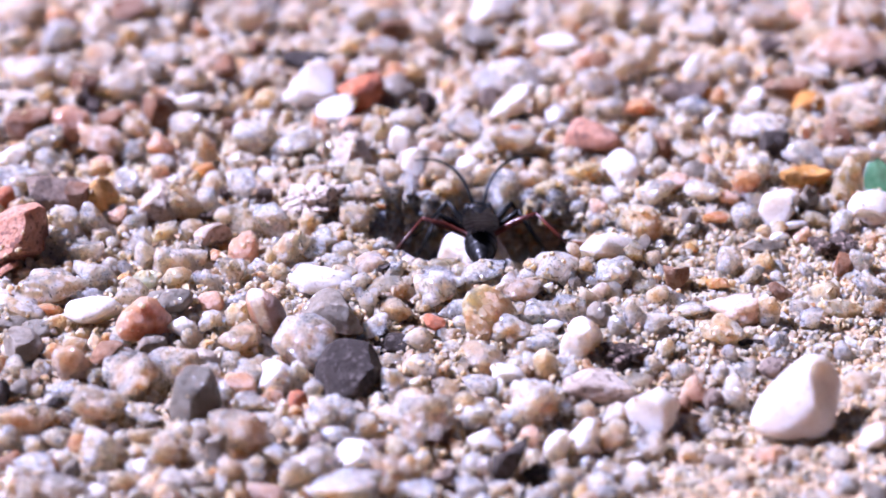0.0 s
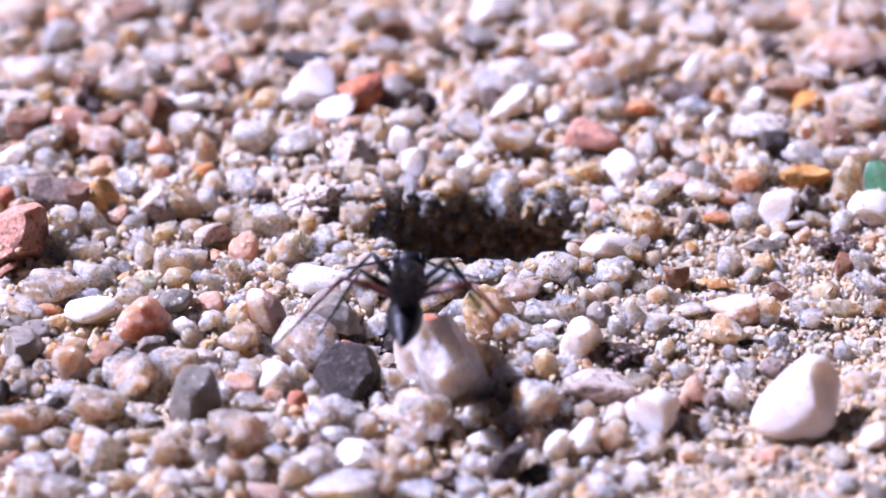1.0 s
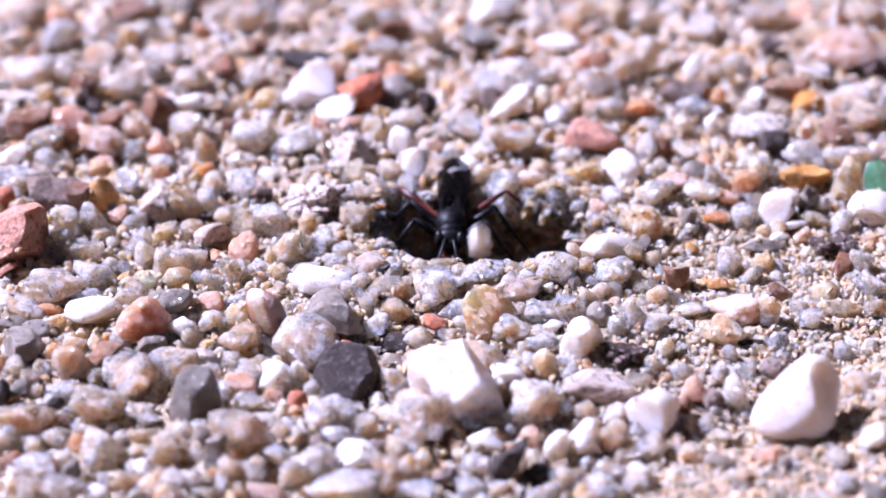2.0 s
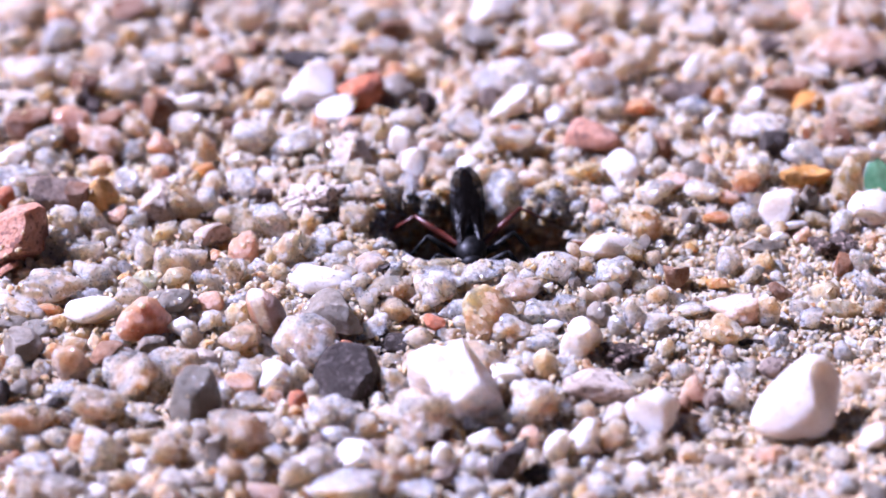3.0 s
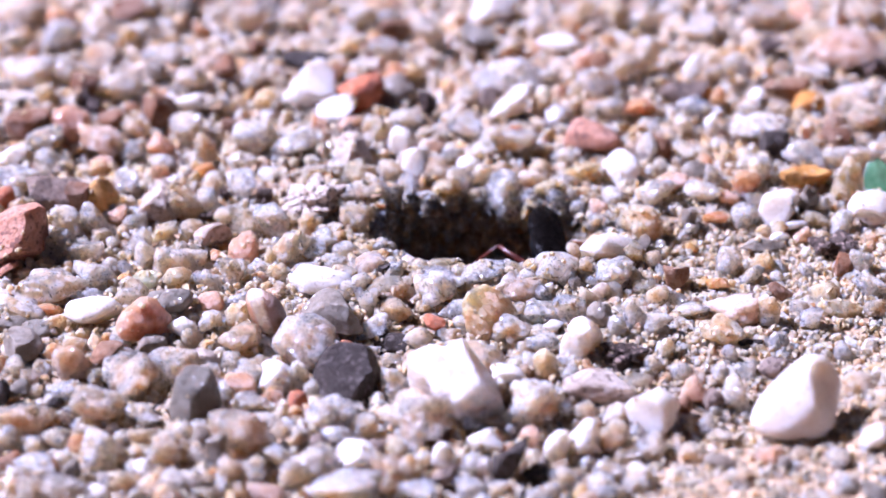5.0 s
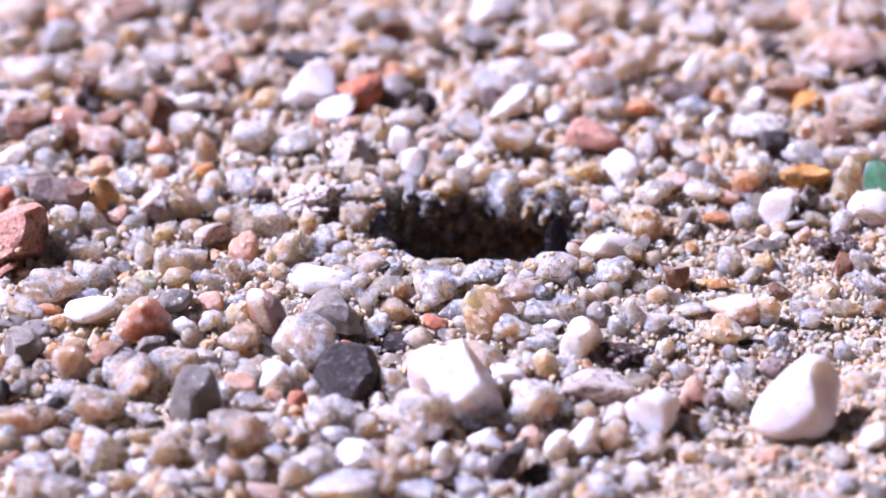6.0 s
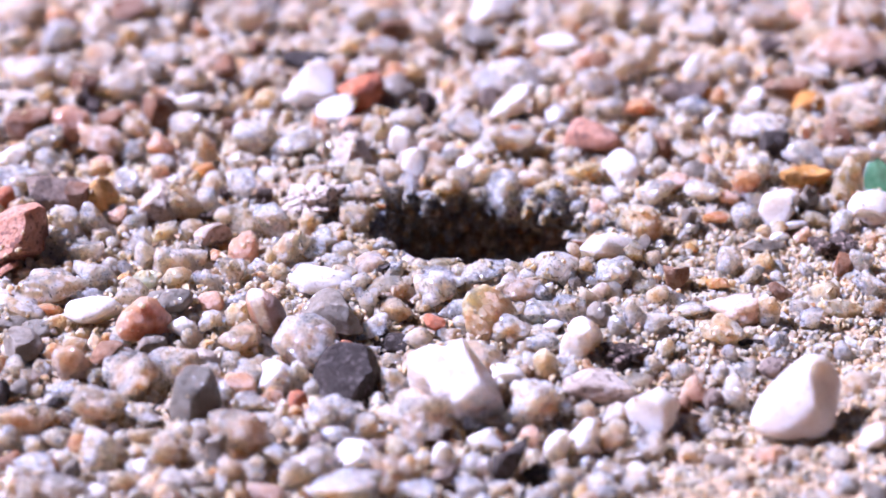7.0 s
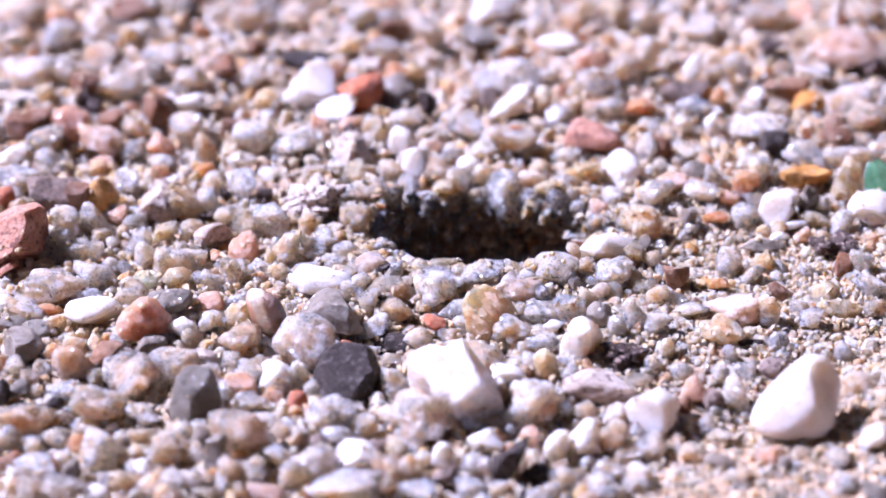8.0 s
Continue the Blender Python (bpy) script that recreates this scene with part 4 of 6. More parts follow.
pebble("w", 17.05, 2.37, 0.19, 0.54, 0.54, 0.42, 0, 5, 0.05)
pebble("o", 18.10, -4.94, 0.23, 0.84, 0.80, 0.58, 0, 6, 0.05)
pebble("w", 20.86, -9.75, 0.99, 0.82, 0.78, 1.18, 0, 4, 0.05)
pebble("w", 17.94, 6.23, 0.90, 1.27, 1.11, 0.80, 0, 7, 0.05)
pebble("p", 16.12, 8.00, 0.84, 1.11, 1.11, 0.81, 0, 7, 0.05)
pebble("g", 17.96, 9.89, 0.59, 1.08, 1.08, 0.84, 0, 6, 0.05)
pebble("w", 19.13, 8.45, 1.04, 0.73, 0.69, 0.96, 0, 5, 0.05)
pebble("w", -33.53, 37.04, 0.67, 1.63, 1.42, 1.02, 0, 7, 0.05)
pebble("k", -33.49, 33.33, 0.12, 1.26, 1.03, 0.74, 0, 5, 0.05)
pebble("o", -30.46, 36.10, 0.61, 1.27, 1.04, 0.75, 0, 4, 0.05)
pebble("q", -30.35, 33.36, 0.30, 1.45, 1.27, 0.92, 0, 7, 0.05)
pebble("w", -27.07, 34.06, 0.46, 1.50, 1.27, 0.92, 0, 3, 0.05)
pebble("w", -23.34, 34.72, 0.16, 1.02, 1.02, 0.75, 0, 7, 0.05)
pebble("w", -21.78, 34.93, 0.31, 0.82, 0.82, 0.62, 0, 5, 0.05)
pebble("y", -24.78, 33.46, 0.25, 0.82, 0.82, 0.75, 0, 6, 0.05)
pebble("w", -21.84, 28.84, 0.74, 1.70, 1.06, 0.76, 0, 7, 0.05)
pebble("t", -26.67, 30.43, -0.03, 1.43, 1.25, 0.90, 0, 6, 0.05)
pebble("w", -28.88, 25.81, 0.76, 0.99, 0.94, 1.31, 0, 5, 0.05)
pebble("q", -31.29, 25.87, 0.48, 2.17, 1.77, 1.27, 0, 7, 0.05)
pebble("b", -27.03, 23.13, 0.88, 1.20, 1.14, 1.22, 0, 4, 0.05)
pebble("B", -26.41, 20.70, 0.67, 0.96, 0.91, 1.09, 0, 5, 0.07)
pebble("y", -29.89, 22.10, 0.68, 0.78, 0.74, 0.79, 0, 6, 0.05)
pebble("w", -24.37, 23.86, 0.52, 1.66, 1.50, 1.08, 0, 3, 0.05)
pebble("g", -21.99, 25.94, 0.69, 0.79, 0.75, 0.80, 0, 6, 0.05)
pebble("w", -19.01, 24.19, 1.07, 1.20, 1.20, 0.88, 0, 7, 0.05)
pebble("W", -19.22, 21.25, 0.39, 1.41, 1.02, 0.74, -15, 6, 0.05)
pebble("b", -20.97, 19.82, 0.64, 1.41, 1.34, 1.43, 0, 3, 0.05)
pebble("t", -17.52, 21.22, 0.41, 1.18, 0.96, 0.69, 0, 3, 0.05)
pebble("b", -30.38, 16.69, 0.83, 1.62, 1.46, 1.05, 0, 7, 0.05)
pebble("p", -27.35, 17.12, 0.61, 1.39, 1.32, 1.48, 0, 3, 0.05)
pebble("w", -28.95, 15.12, 0.48, 1.38, 1.38, 1.07, 0, 7, 0.05)
pebble("W", -31.02, 12.45, 0.50, 1.14, 1.14, 0.84, 0, 3, 0.05)
pebble("f", -24.97, 15.10, 0.26, 1.69, 1.61, 1.16, 0, 7, 0.05)
pebble("b", -24.65, 18.72, 0.26, 0.95, 0.95, 0.70, 0, 3, 0.05)
pebble("t", -22.62, 17.36, 0.25, 1.16, 1.16, 0.85, 0, 4, 0.05)
pebble("w", -22.52, 14.33, -0.03, 0.93, 0.88, 0.94, 0, 7, 0.05)
pebble("p", -20.44, 14.19, 0.36, 1.15, 1.09, 1.17, 0, 7, 0.05)
pebble("w", -18.84, 16.93, 0.24, 1.39, 1.32, 1.41, 0, 3, 0.05)
pebble("t", -17.06, 13.17, 0.81, 0.92, 0.88, 1.22, 0, 6, 0.05)
pebble("w", -20.09, 12.49, 0.07, 0.92, 0.87, 0.63, 0, 7, 0.05)
pebble("p", -24.67, 13.17, -0.34, 0.92, 0.66, 0.47, 0, 7, 0.05)
pebble("w", -28.37, 12.32, 0.39, 0.92, 0.92, 0.68, 0, 5, 0.05)
pebble("g", -20.67, 37.88, 0.68, 1.03, 1.03, 0.76, 0, 3, 0.05)
pebble("b", -25.14, 37.15, 0.77, 1.52, 1.10, 0.79, 0, 6, 0.05)
pebble("W", -10.17, 22.94, 1.30, 2.15, 2.12, 1.53, -5, 7, 0.05)
pebble("W", -7.98, 19.73, 0.69, 1.48, 1.12, 0.81, -8, 3, 0.05)
pebble("d", -10.18, 27.52, 0.88, 2.14, 1.05, 0.76, 0, 5, 0.05)
pebble("w", -14.47, 24.64, 0.85, 1.24, 1.15, 0.83, 0, 3, 0.05)
pebble("y", -13.27, 21.04, 0.73, 0.95, 0.91, 0.97, 0, 4, 0.05)
pebble("r", -6.11, 22.00, 0.82, 1.96, 1.71, 1.23, -25, 3, 0.05)
pebble("g", -3.46, 23.46, 0.24, 1.92, 1.60, 1.16, 0, 4, 0.05)
pebble("B", -1.13, 19.50, 0.99, 0.77, 0.73, 1.18, 0, 7, 0.07)
pebble("o", -3.65, 26.95, 0.20, 1.02, 0.99, 0.71, 0, 6, 0.05)
pebble("y", -2.14, 27.42, -0.03, 0.79, 0.79, 0.60, 0, 3, 0.05)
pebble("B", -6.66, 15.24, 0.93, 0.70, 0.70, 0.58, 0, 4, 0.07)
pebble("s", -6.41, 11.59, 1.37, 1.42, 1.42, 1.13, 0, 9, 0.07)
pebble("p", -6.83, 17.84, 0.52, 0.93, 0.67, 0.48, 0, 6, 0.05)
pebble("y", -4.47, 15.21, 1.36, 0.97, 0.97, 0.91, 0, 3, 0.05)
pebble("W", -2.84, 12.87, 1.24, 1.13, 1.07, 1.37, 0, 3, 0.05)
pebble("w", -1.37, 10.72, 1.10, 1.33, 1.24, 0.89, 0, 7, 0.05)
pebble("p", -0.57, 13.85, 0.59, 0.70, 0.54, 0.39, 0, 6, 0.05)
pebble("w", -2.66, 17.75, 0.99, 1.38, 0.83, 0.60, 0, 4, 0.05)
pebble("q", -13.51, 15.07, 0.97, 1.81, 1.71, 1.23, 0, 4, 0.05)
pebble("b", -15.33, 17.18, 0.35, 0.94, 0.89, 0.95, 0, 7, 0.05)
pebble("q", -10.75, 13.39, 1.15, 1.79, 1.42, 1.02, 0, 7, 0.05)
pebble("w", -14.34, 11.86, 0.40, 1.13, 0.76, 0.55, 0, 6, 0.05)
pebble("w", -7.78, 30.89, 0.48, 1.98, 1.06, 0.77, -12, 4, 0.05)
pebble("w", -6.52, 36.27, 0.43, 1.31, 1.28, 0.92, 0, 5, 0.05)
pebble("w", -4.27, 37.29, 0.21, 1.02, 1.02, 0.75, 0, 3, 0.05)
pebble("b", -3.77, 34.10, 0.45, 1.25, 1.25, 0.92, 0, 6, 0.05)
pebble("w", -15.50, 35.46, 0.80, 1.51, 1.51, 1.17, 0, 3, 0.05)
pebble("w", -11.95, 36.28, 0.43, 1.51, 1.28, 0.92, 0, 4, 0.05)
pebble("b", -14.20, 29.39, 1.20, 0.99, 0.99, 0.73, 0, 6, 0.05)
pebble("w", -4.58, 30.26, 0.54, 1.23, 1.23, 0.90, 0, 3, 0.05)
pebble("w", -1.07, 32.58, 0.67, 1.24, 1.18, 1.26, 0, 5, 0.05)
pebble("b", -16.51, 25.18, 1.30, 0.97, 0.92, 0.99, 0, 4, 0.05)
pebble("t", -8.40, 26.41, 0.70, 1.21, 1.21, 0.89, 0, 4, 0.05)
pebble("W", 4.03, 36.72, 1.12, 1.84, 1.40, 1.01, 0, 6, 0.05)
pebble("W", 9.14, 31.66, 0.37, 1.75, 0.83, 0.60, 0, 7, 0.05)
pebble("w", 7.42, 33.74, 1.10, 0.82, 0.78, 1.61, 0, 5, 0.05)
pebble("p", 11.04, 28.16, 0.58, 0.98, 0.93, 1.00, 0, 5, 0.05)
pebble("b", 12.22, 27.37, 0.72, 0.98, 0.98, 0.72, 0, 6, 0.05)
pebble("w", 11.74, 22.82, 1.27, 1.64, 1.25, 0.90, 0, 7, 0.05)
pebble("w", 15.61, 26.57, 1.58, 1.03, 0.97, 1.40, 0, 3, 0.05)
pebble("k", 13.61, 25.65, 1.31, 1.44, 1.44, 1.05, 0, 5, 0.05)
pebble("W", 5.11, 20.71, 0.52, 2.08, 1.18, 0.85, -38, 6, 0.05)
pebble("w", 1.49, 16.72, 0.81, 1.60, 1.44, 1.04, 0, 7, 0.05)
pebble("w", 1.96, 22.53, 0.46, 0.96, 0.96, 0.70, 0, 3, 0.05)
pebble("m", 3.45, 22.29, 0.35, 0.86, 0.86, 0.68, 0, 3, 0.05)
pebble("y", 7.41, 20.29, 0.87, 0.77, 0.73, 1.29, 0, 7, 0.05)
pebble("W", 8.44, 19.45, 0.40, 0.94, 0.78, 0.57, 0, 6, 0.05)
pebble("R", 11.31, 15.78, 0.28, 2.48, 1.71, 1.24, 10, 2, 0.03, "cobble")
pebble("w", 4.77, 15.36, 0.59, 2.02, 1.43, 1.03, 0, 4, 0.05)
pebble("q", 5.02, 26.11, 0.37, 2.83, 1.63, 1.17, 0, 3, 0.05)
pebble("w", 8.05, 26.19, 0.33, 0.97, 0.97, 0.71, 0, 5, 0.05)
pebble("y", 13.86, 36.67, 0.74, 1.26, 1.26, 0.93, 0, 3, 0.05)
pebble("k", 11.14, 36.78, 0.94, 1.26, 1.09, 0.79, 0, 7, 0.05)
pebble("w", 16.12, 36.38, 0.38, 1.31, 1.28, 0.92, 0, 7, 0.05)
pebble("g", 2.93, 32.29, 0.56, 1.47, 1.25, 0.90, 0, 7, 0.05)
pebble("w", 14.76, 13.89, 0.43, 0.75, 0.71, 1.25, 0, 3, 0.05)
pebble("b", 15.68, 14.04, 0.35, 0.92, 0.88, 1.22, 0, 6, 0.05)
pebble("w", 8.85, 13.91, -0.23, 1.14, 0.93, 0.67, 0, 4, 0.05)
pebble("w", 2.69, 12.98, 0.68, 1.35, 1.14, 0.82, 0, 7, 0.05)
pebble("w", 0.65, 11.70, 0.90, 0.91, 0.91, 0.67, 0, 5, 0.05)
pebble("o", 14.57, 20.27, 0.65, 1.40, 0.90, 0.65, 0, 3, 0.05)
pebble("w", 12.46, 20.05, 0.53, 1.39, 0.96, 0.69, 0, 6, 0.05)
pebble("W", 18.95, 25.11, 1.33, 0.56, 0.53, 1.19, 25, 3, 0.05)
pebble("w", 20.69, 25.17, 1.06, 0.69, 0.66, 0.82, 25, 7, 0.05)
pebble("w", 22.27, 25.97, 1.16, 0.98, 0.93, 1.06, 25, 7, 0.05)
pebble("m", 18.04, 21.78, 1.07, 1.91, 1.48, 1.07, 0, 7, 0.05)
pebble("o", 20.53, 21.09, 0.94, 0.61, 0.58, 0.99, 0, 7, 0.05)
pebble("O", 27.40, 21.65, 0.29, 1.38, 1.26, 0.91, -25, 8, 0.03)
pebble("b", 26.24, 24.26, 0.08, 1.90, 1.04, 0.75, 0, 3, 0.05)
pebble("B", 25.66, 30.75, 0.55, 1.24, 0.89, 0.64, 0, 7, 0.07)
pebble("w", 25.94, 37.14, 0.28, 2.02, 1.60, 1.15, 0, 3, 0.05)
pebble("B", 24.14, 39.32, 0.03, 0.99, 0.94, 1.14, 0, 7, 0.07)
pebble("f", 31.43, 29.48, 0.67, 2.67, 1.91, 1.38, 0, 5, 0.05)
pebble("B", 33.39, 27.57, 0.14, 1.04, 0.99, 1.06, 0, 6, 0.07)
pebble("w", 28.45, 26.50, 0.18, 1.45, 1.05, 0.76, 0, 4, 0.05)
pebble("w", 30.30, 21.21, 0.41, 2.11, 1.49, 1.08, 0, 7, 0.05)
pebble("W", 23.60, 21.94, 0.52, 0.64, 0.61, 0.65, 0, 4, 0.05)
pebble("w", 22.80, 20.32, 0.43, 0.95, 0.95, 0.70, 0, 4, 0.05)
pebble("q", 23.35, 16.09, 0.95, 2.28, 1.45, 1.05, 0, 6, 0.05)
pebble("d", 23.81, 13.09, 1.31, 1.14, 1.14, 0.84, 0, 7, 0.05)
pebble("W", 19.73, 16.90, 0.72, 0.62, 0.59, 1.03, 0, 3, 0.05)
pebble("w", 17.68, 17.09, 0.63, 0.76, 0.72, 0.77, 0, 6, 0.05)
pebble("q", 18.57, 20.27, 0.65, 1.40, 0.96, 0.69, 0, 7, 0.05)
pebble("b", 28.55, 14.82, 0.87, 1.15, 0.94, 0.68, 0, 7, 0.05)
pebble("w", 29.24, 11.21, 1.20, 2.23, 1.42, 1.02, 0, 5, 0.05)
pebble("w", 25.70, 11.77, 1.09, 1.57, 1.14, 0.82, 0, 7, 0.05)
pebble("y", 29.23, 32.78, 0.57, 1.50, 1.33, 0.96, 0, 3, 0.05)
pebble("w", 20.40, 33.73, 0.62, 1.50, 1.50, 1.17, 0, 4, 0.05)
pebble("p", 28.97, 37.74, 0.25, 1.04, 1.04, 0.76, 0, 6, 0.05)
pebble("t", 34.12, 36.00, 1.05, 1.28, 1.28, 0.94, 0, 3, 0.05)
pebble("t", 31.15, 18.35, 0.45, 1.41, 1.41, 1.09, 0, 5, 0.05)
pebble("w", 32.80, 20.38, 0.36, 0.78, 0.74, 1.03, 0, 6, 0.05)
pebble("w", 21.93, 10.52, 1.11, 0.91, 0.91, 0.67, 0, 5, 0.05)
pebble("y", 21.67, 28.44, 0.68, 1.22, 1.00, 0.72, 0, 5, 0.05)
pebble("t", 25.19, 20.79, 0.15, 0.96, 0.80, 0.57, 0, 5, 0.05)
pebble("y", -6.15, 9.23, 1.07, 0.89, 0.89, 0.72, 0, 6, 0.05)
pebble("w", -3.76, 9.42, 1.07, 0.94, 0.91, 0.65, 0, 3, 0.05)
pebble("W", -1.96, 9.63, 1.40, 0.99, 0.94, 1.17, 0, 7, 0.05)
pebble("w", -2.54, 7.65, 0.89, 0.89, 0.84, 0.61, 0, 7, 0.05)
pebble("t", -0.56, 9.37, 1.00, 1.07, 1.07, 0.83, 0, 3, 0.05)
pebble("y", 0.24, 7.67, 0.47, 1.10, 0.95, 0.68, 0, 4, 0.05)
pebble("W", -1.54, 7.17, 0.21, 1.30, 0.63, 0.45, 0, 4, 0.05)
pebble("w", 1.23, 8.19, 0.82, 1.06, 1.06, 0.94, 0, 6, 0.05)
pebble("W", 1.85, 10.63, 0.83, 0.90, 0.70, 0.50, 0, 3, 0.05)
pebble("t", 2.42, 7.79, 0.00, 0.80, 0.79, 0.57, 0, 7, 0.05)
pebble("w", 2.71, 8.99, 0.75, 0.85, 0.81, 0.86, 0, 3, 0.05)
pebble("t", 3.85, 9.86, 0.83, 0.69, 0.65, 0.70, 0, 3, 0.05)
pebble("w", 3.90, 7.87, 0.09, 0.84, 0.84, 0.79, 0, 7, 0.05)
pebble("q", 5.48, 7.46, -0.14, 0.89, 0.89, 0.83, 0, 7, 0.05)
pebble("y", 7.35, 7.21, 0.90, 1.06, 1.06, 0.82, 0, 5, 0.05)
pebble("t", 7.04, 11.32, 0.05, 0.91, 0.91, 0.73, 0, 6, 0.05)
pebble("t", 8.91, 6.56, 0.59, 0.55, 0.52, 0.56, 0, 5, 0.05)
pebble("q", 9.30, 5.75, -0.32, 0.59, 0.56, 1.01, 0, 3, 0.05)
pebble("t", 10.08, 5.39, -0.97, 0.63, 0.58, 0.41, 0, 5, 0.05)
pebble("k", 8.60, 8.37, 0.63, 0.90, 0.86, 0.62, 0, 7, 0.05)
pebble("t", 8.70, -2.16, 1.20, 0.52, 0.49, 0.53, 0, 3, 0.05)
pebble("k", -3.70, 6.22, 0.73, 0.67, 0.67, 0.61, 0, 6, 0.05)
pebble("w", 3.58, -4.17, 0.77, 0.51, 0.49, 0.52, 0, 6, 0.05)
pebble("q", 1.81, -5.89, 1.23, 0.63, 0.63, 0.52, 0, 3, 0.05)
pebble("q", 0.59, -6.19, 1.19, 0.90, 0.88, 0.64, 0, 4, 0.05)
pebble("w", 5.56, -6.38, 1.56, 0.63, 0.60, 0.64, 0, 6, 0.05)
pebble("t", 6.03, -6.81, 1.34, 0.51, 0.48, 0.52, 0, 7, 0.05)
pebble("f", 4.20, -6.65, 1.21, 0.82, 0.78, 0.56, 0, 5, 0.05)
pebble("w", 8.06, -5.80, 1.17, 0.55, 0.55, 0.50, 0, 6, 0.05)
pebble("t", 8.60, -6.27, 1.02, 0.43, 0.41, 0.44, 0, 3, 0.05)
pebble("t", 9.39, -4.27, 1.13, 0.52, 0.49, 0.53, 0, 5, 0.05)
pebble("w", 9.85, -5.77, 0.72, 0.51, 0.49, 0.52, 0, 4, 0.05)
pebble("t", -1.55, -5.94, 1.34, 0.75, 0.64, 0.46, 0, 5, 0.05)
pebble("w", -2.50, -6.52, 1.26, 0.63, 0.63, 0.46, 0, 6, 0.05)
pebble("t", -3.40, -5.91, 1.45, 0.51, 0.51, 0.46, 0, 6, 0.05)
pebble("t", -6.47, -4.90, 1.07, 0.83, 0.79, 0.57, 0, 7, 0.05)
pebble("t", -6.77, -7.09, 0.65, 0.98, 0.54, 0.39, 0, 5, 0.05)
pebble("w", -6.04, -6.54, 0.92, 0.63, 0.63, 0.52, 0, 4, 0.05)
pebble("w", 1.30, -10.58, 0.52, 0.69, 0.62, 0.45, 0, 7, 0.05)
pebble("w", 5.48, -15.45, 0.85, 0.56, 0.56, 0.46, 0, 5, 0.05)
pebble("t", 5.18, -13.79, 0.63, 0.57, 0.57, 0.41, 0, 4, 0.05)
pebble("w", 7.87, -16.92, 0.96, 0.56, 0.51, 0.37, 0, 6, 0.05)
pebble("t", -6.94, -12.71, -0.06, 0.49, 0.49, 0.39, 0, 7, 0.05)
pebble("t", -11.30, -14.40, 0.18, 0.57, 0.52, 0.37, 0, 6, 0.05)
pebble("w", -10.19, -11.96, 0.32, 0.76, 0.72, 0.52, 0, 7, 0.05)
pebble("t", -23.18, -13.78, 0.95, 0.76, 0.72, 0.52, 0, 3, 0.05)

# the white stone that the wasp drags, the dark one that it nudges, and the pear-shaped white pebble
DRAGGED = pebble("V", 0.82, -20.5, 1.66, 2.98, 2.3, 3.3, 0, 2, 0.03, "slab")
DARK = pebble("d", -5.89, -17.00, 0.68, 2.10, 2.10, 1.58, 0, 2, 0.03, "cobble")
THROWN = pebble("W", 0.10, -24.71, 0.19, 0.82, 0.82, 0.77, 0, 3, 0.05)
KICKED = pebble("q", 6.45, -7.55, 1.02, 0.66, 0.66, 0.56, 0, 4, 0.05)
pebble("W", 20.94, -22.89, 2.91, 2.63, 1.58, 2.58, 0, 2, 0.03, "pear")
# lumps that hang from the far wall of the pit
pebble("q", 4.41, 7.66, -0.25, 1.48, 1.40, 1.93, 0, 4, 0.05)
pebble("y", 2.31, 7.66, -0.34, 0.84, 0.84, 0.73, 0, 3, 0.05)


# ---- the sand between the stones ----
def sand_points(rng, count, lo_x, hi_x, lo_y, hi_y):
    """Points spread evenly over the sheet's true surface, with its normals."""
    step = 0.4
    xs, ys = np.arange(lo_x, hi_x, step), np.arange(lo_y, hi_y, step)
    gx, gy = np.meshgrid(xs, ys)
    e = 0.05
    hx = (height(gx + e, gy) - height(gx - e, gy)) / (2 * e)
    hy = (height(gx, gy + e) - height(gx, gy - e)) / (2 * e)
    area = np.sqrt(1 + hx ** 2 + hy ** 2).ravel()
    area *= (np.abs(gx) < 34 + 0.153 * gy).ravel()
    pick = rng.choice(area.size, size=count, p=area / area.sum())
    x = gx.ravel()[pick] + rng.uniform(-step / 2, step / 2, count)
    y = gy.ravel()[pick] + rng.uniform(-step / 2, step / 2, count)
    n = np.stack([-hx.ravel()[pick], -hy.ravel()[pick], np.ones(count)], -1)
    return burrow(np.stack([x, y, height(x, y)], -1)), n / np.linalg.norm(n, axis=1)[:, None]


class Crowd:
    """Remembers where grains lie, so that new ones keep their distance."""

    def __init__(self, cell):
        self.cell, self.bins = cell, {}

    def key(self, p):
        return tuple(int(math.floor(v / self.cell)) for v in p)

    def free(self, p, r, gap):
        i, j, k = self.key(p)
        for di in (-1, 0, 1):
            for dj in (-1, 0, 1):
                for dk in (-1, 0, 1):
                    for q, s in self.bins.get((i + di, j + dj, k + dk), ()):
                        d = (r + s) * gap
                        if (p[0] - q[0]) ** 2 + (p[1] - q[1]) ** 2 + (p[2] - q[2]) ** 2 < d * d:
                            return False
        return True

    def put(self, p, r):
        self.bins.setdefault(self.key(p), []).append((p, r))


def turns(rng, n):
    q = rng.normal(size=(n, 4))
    q /= np.linalg.norm(q, axis=1)[:, None]
    w, x, y, z = q.T
    return np.stack([1 - 2 * (y * y + z * z), 2 * (x * y - z * w), 2 * (x * z + y * w), 2 * (x * y + z * w), 1 - 2 * (x * x + z * z), 2 * (y * z - x * w),
                     2 * (x * z - y * w), 2 * (y * z + x * w), 1 - 2 * (x * x + y * y)], -1).reshape(n, 3, 3)


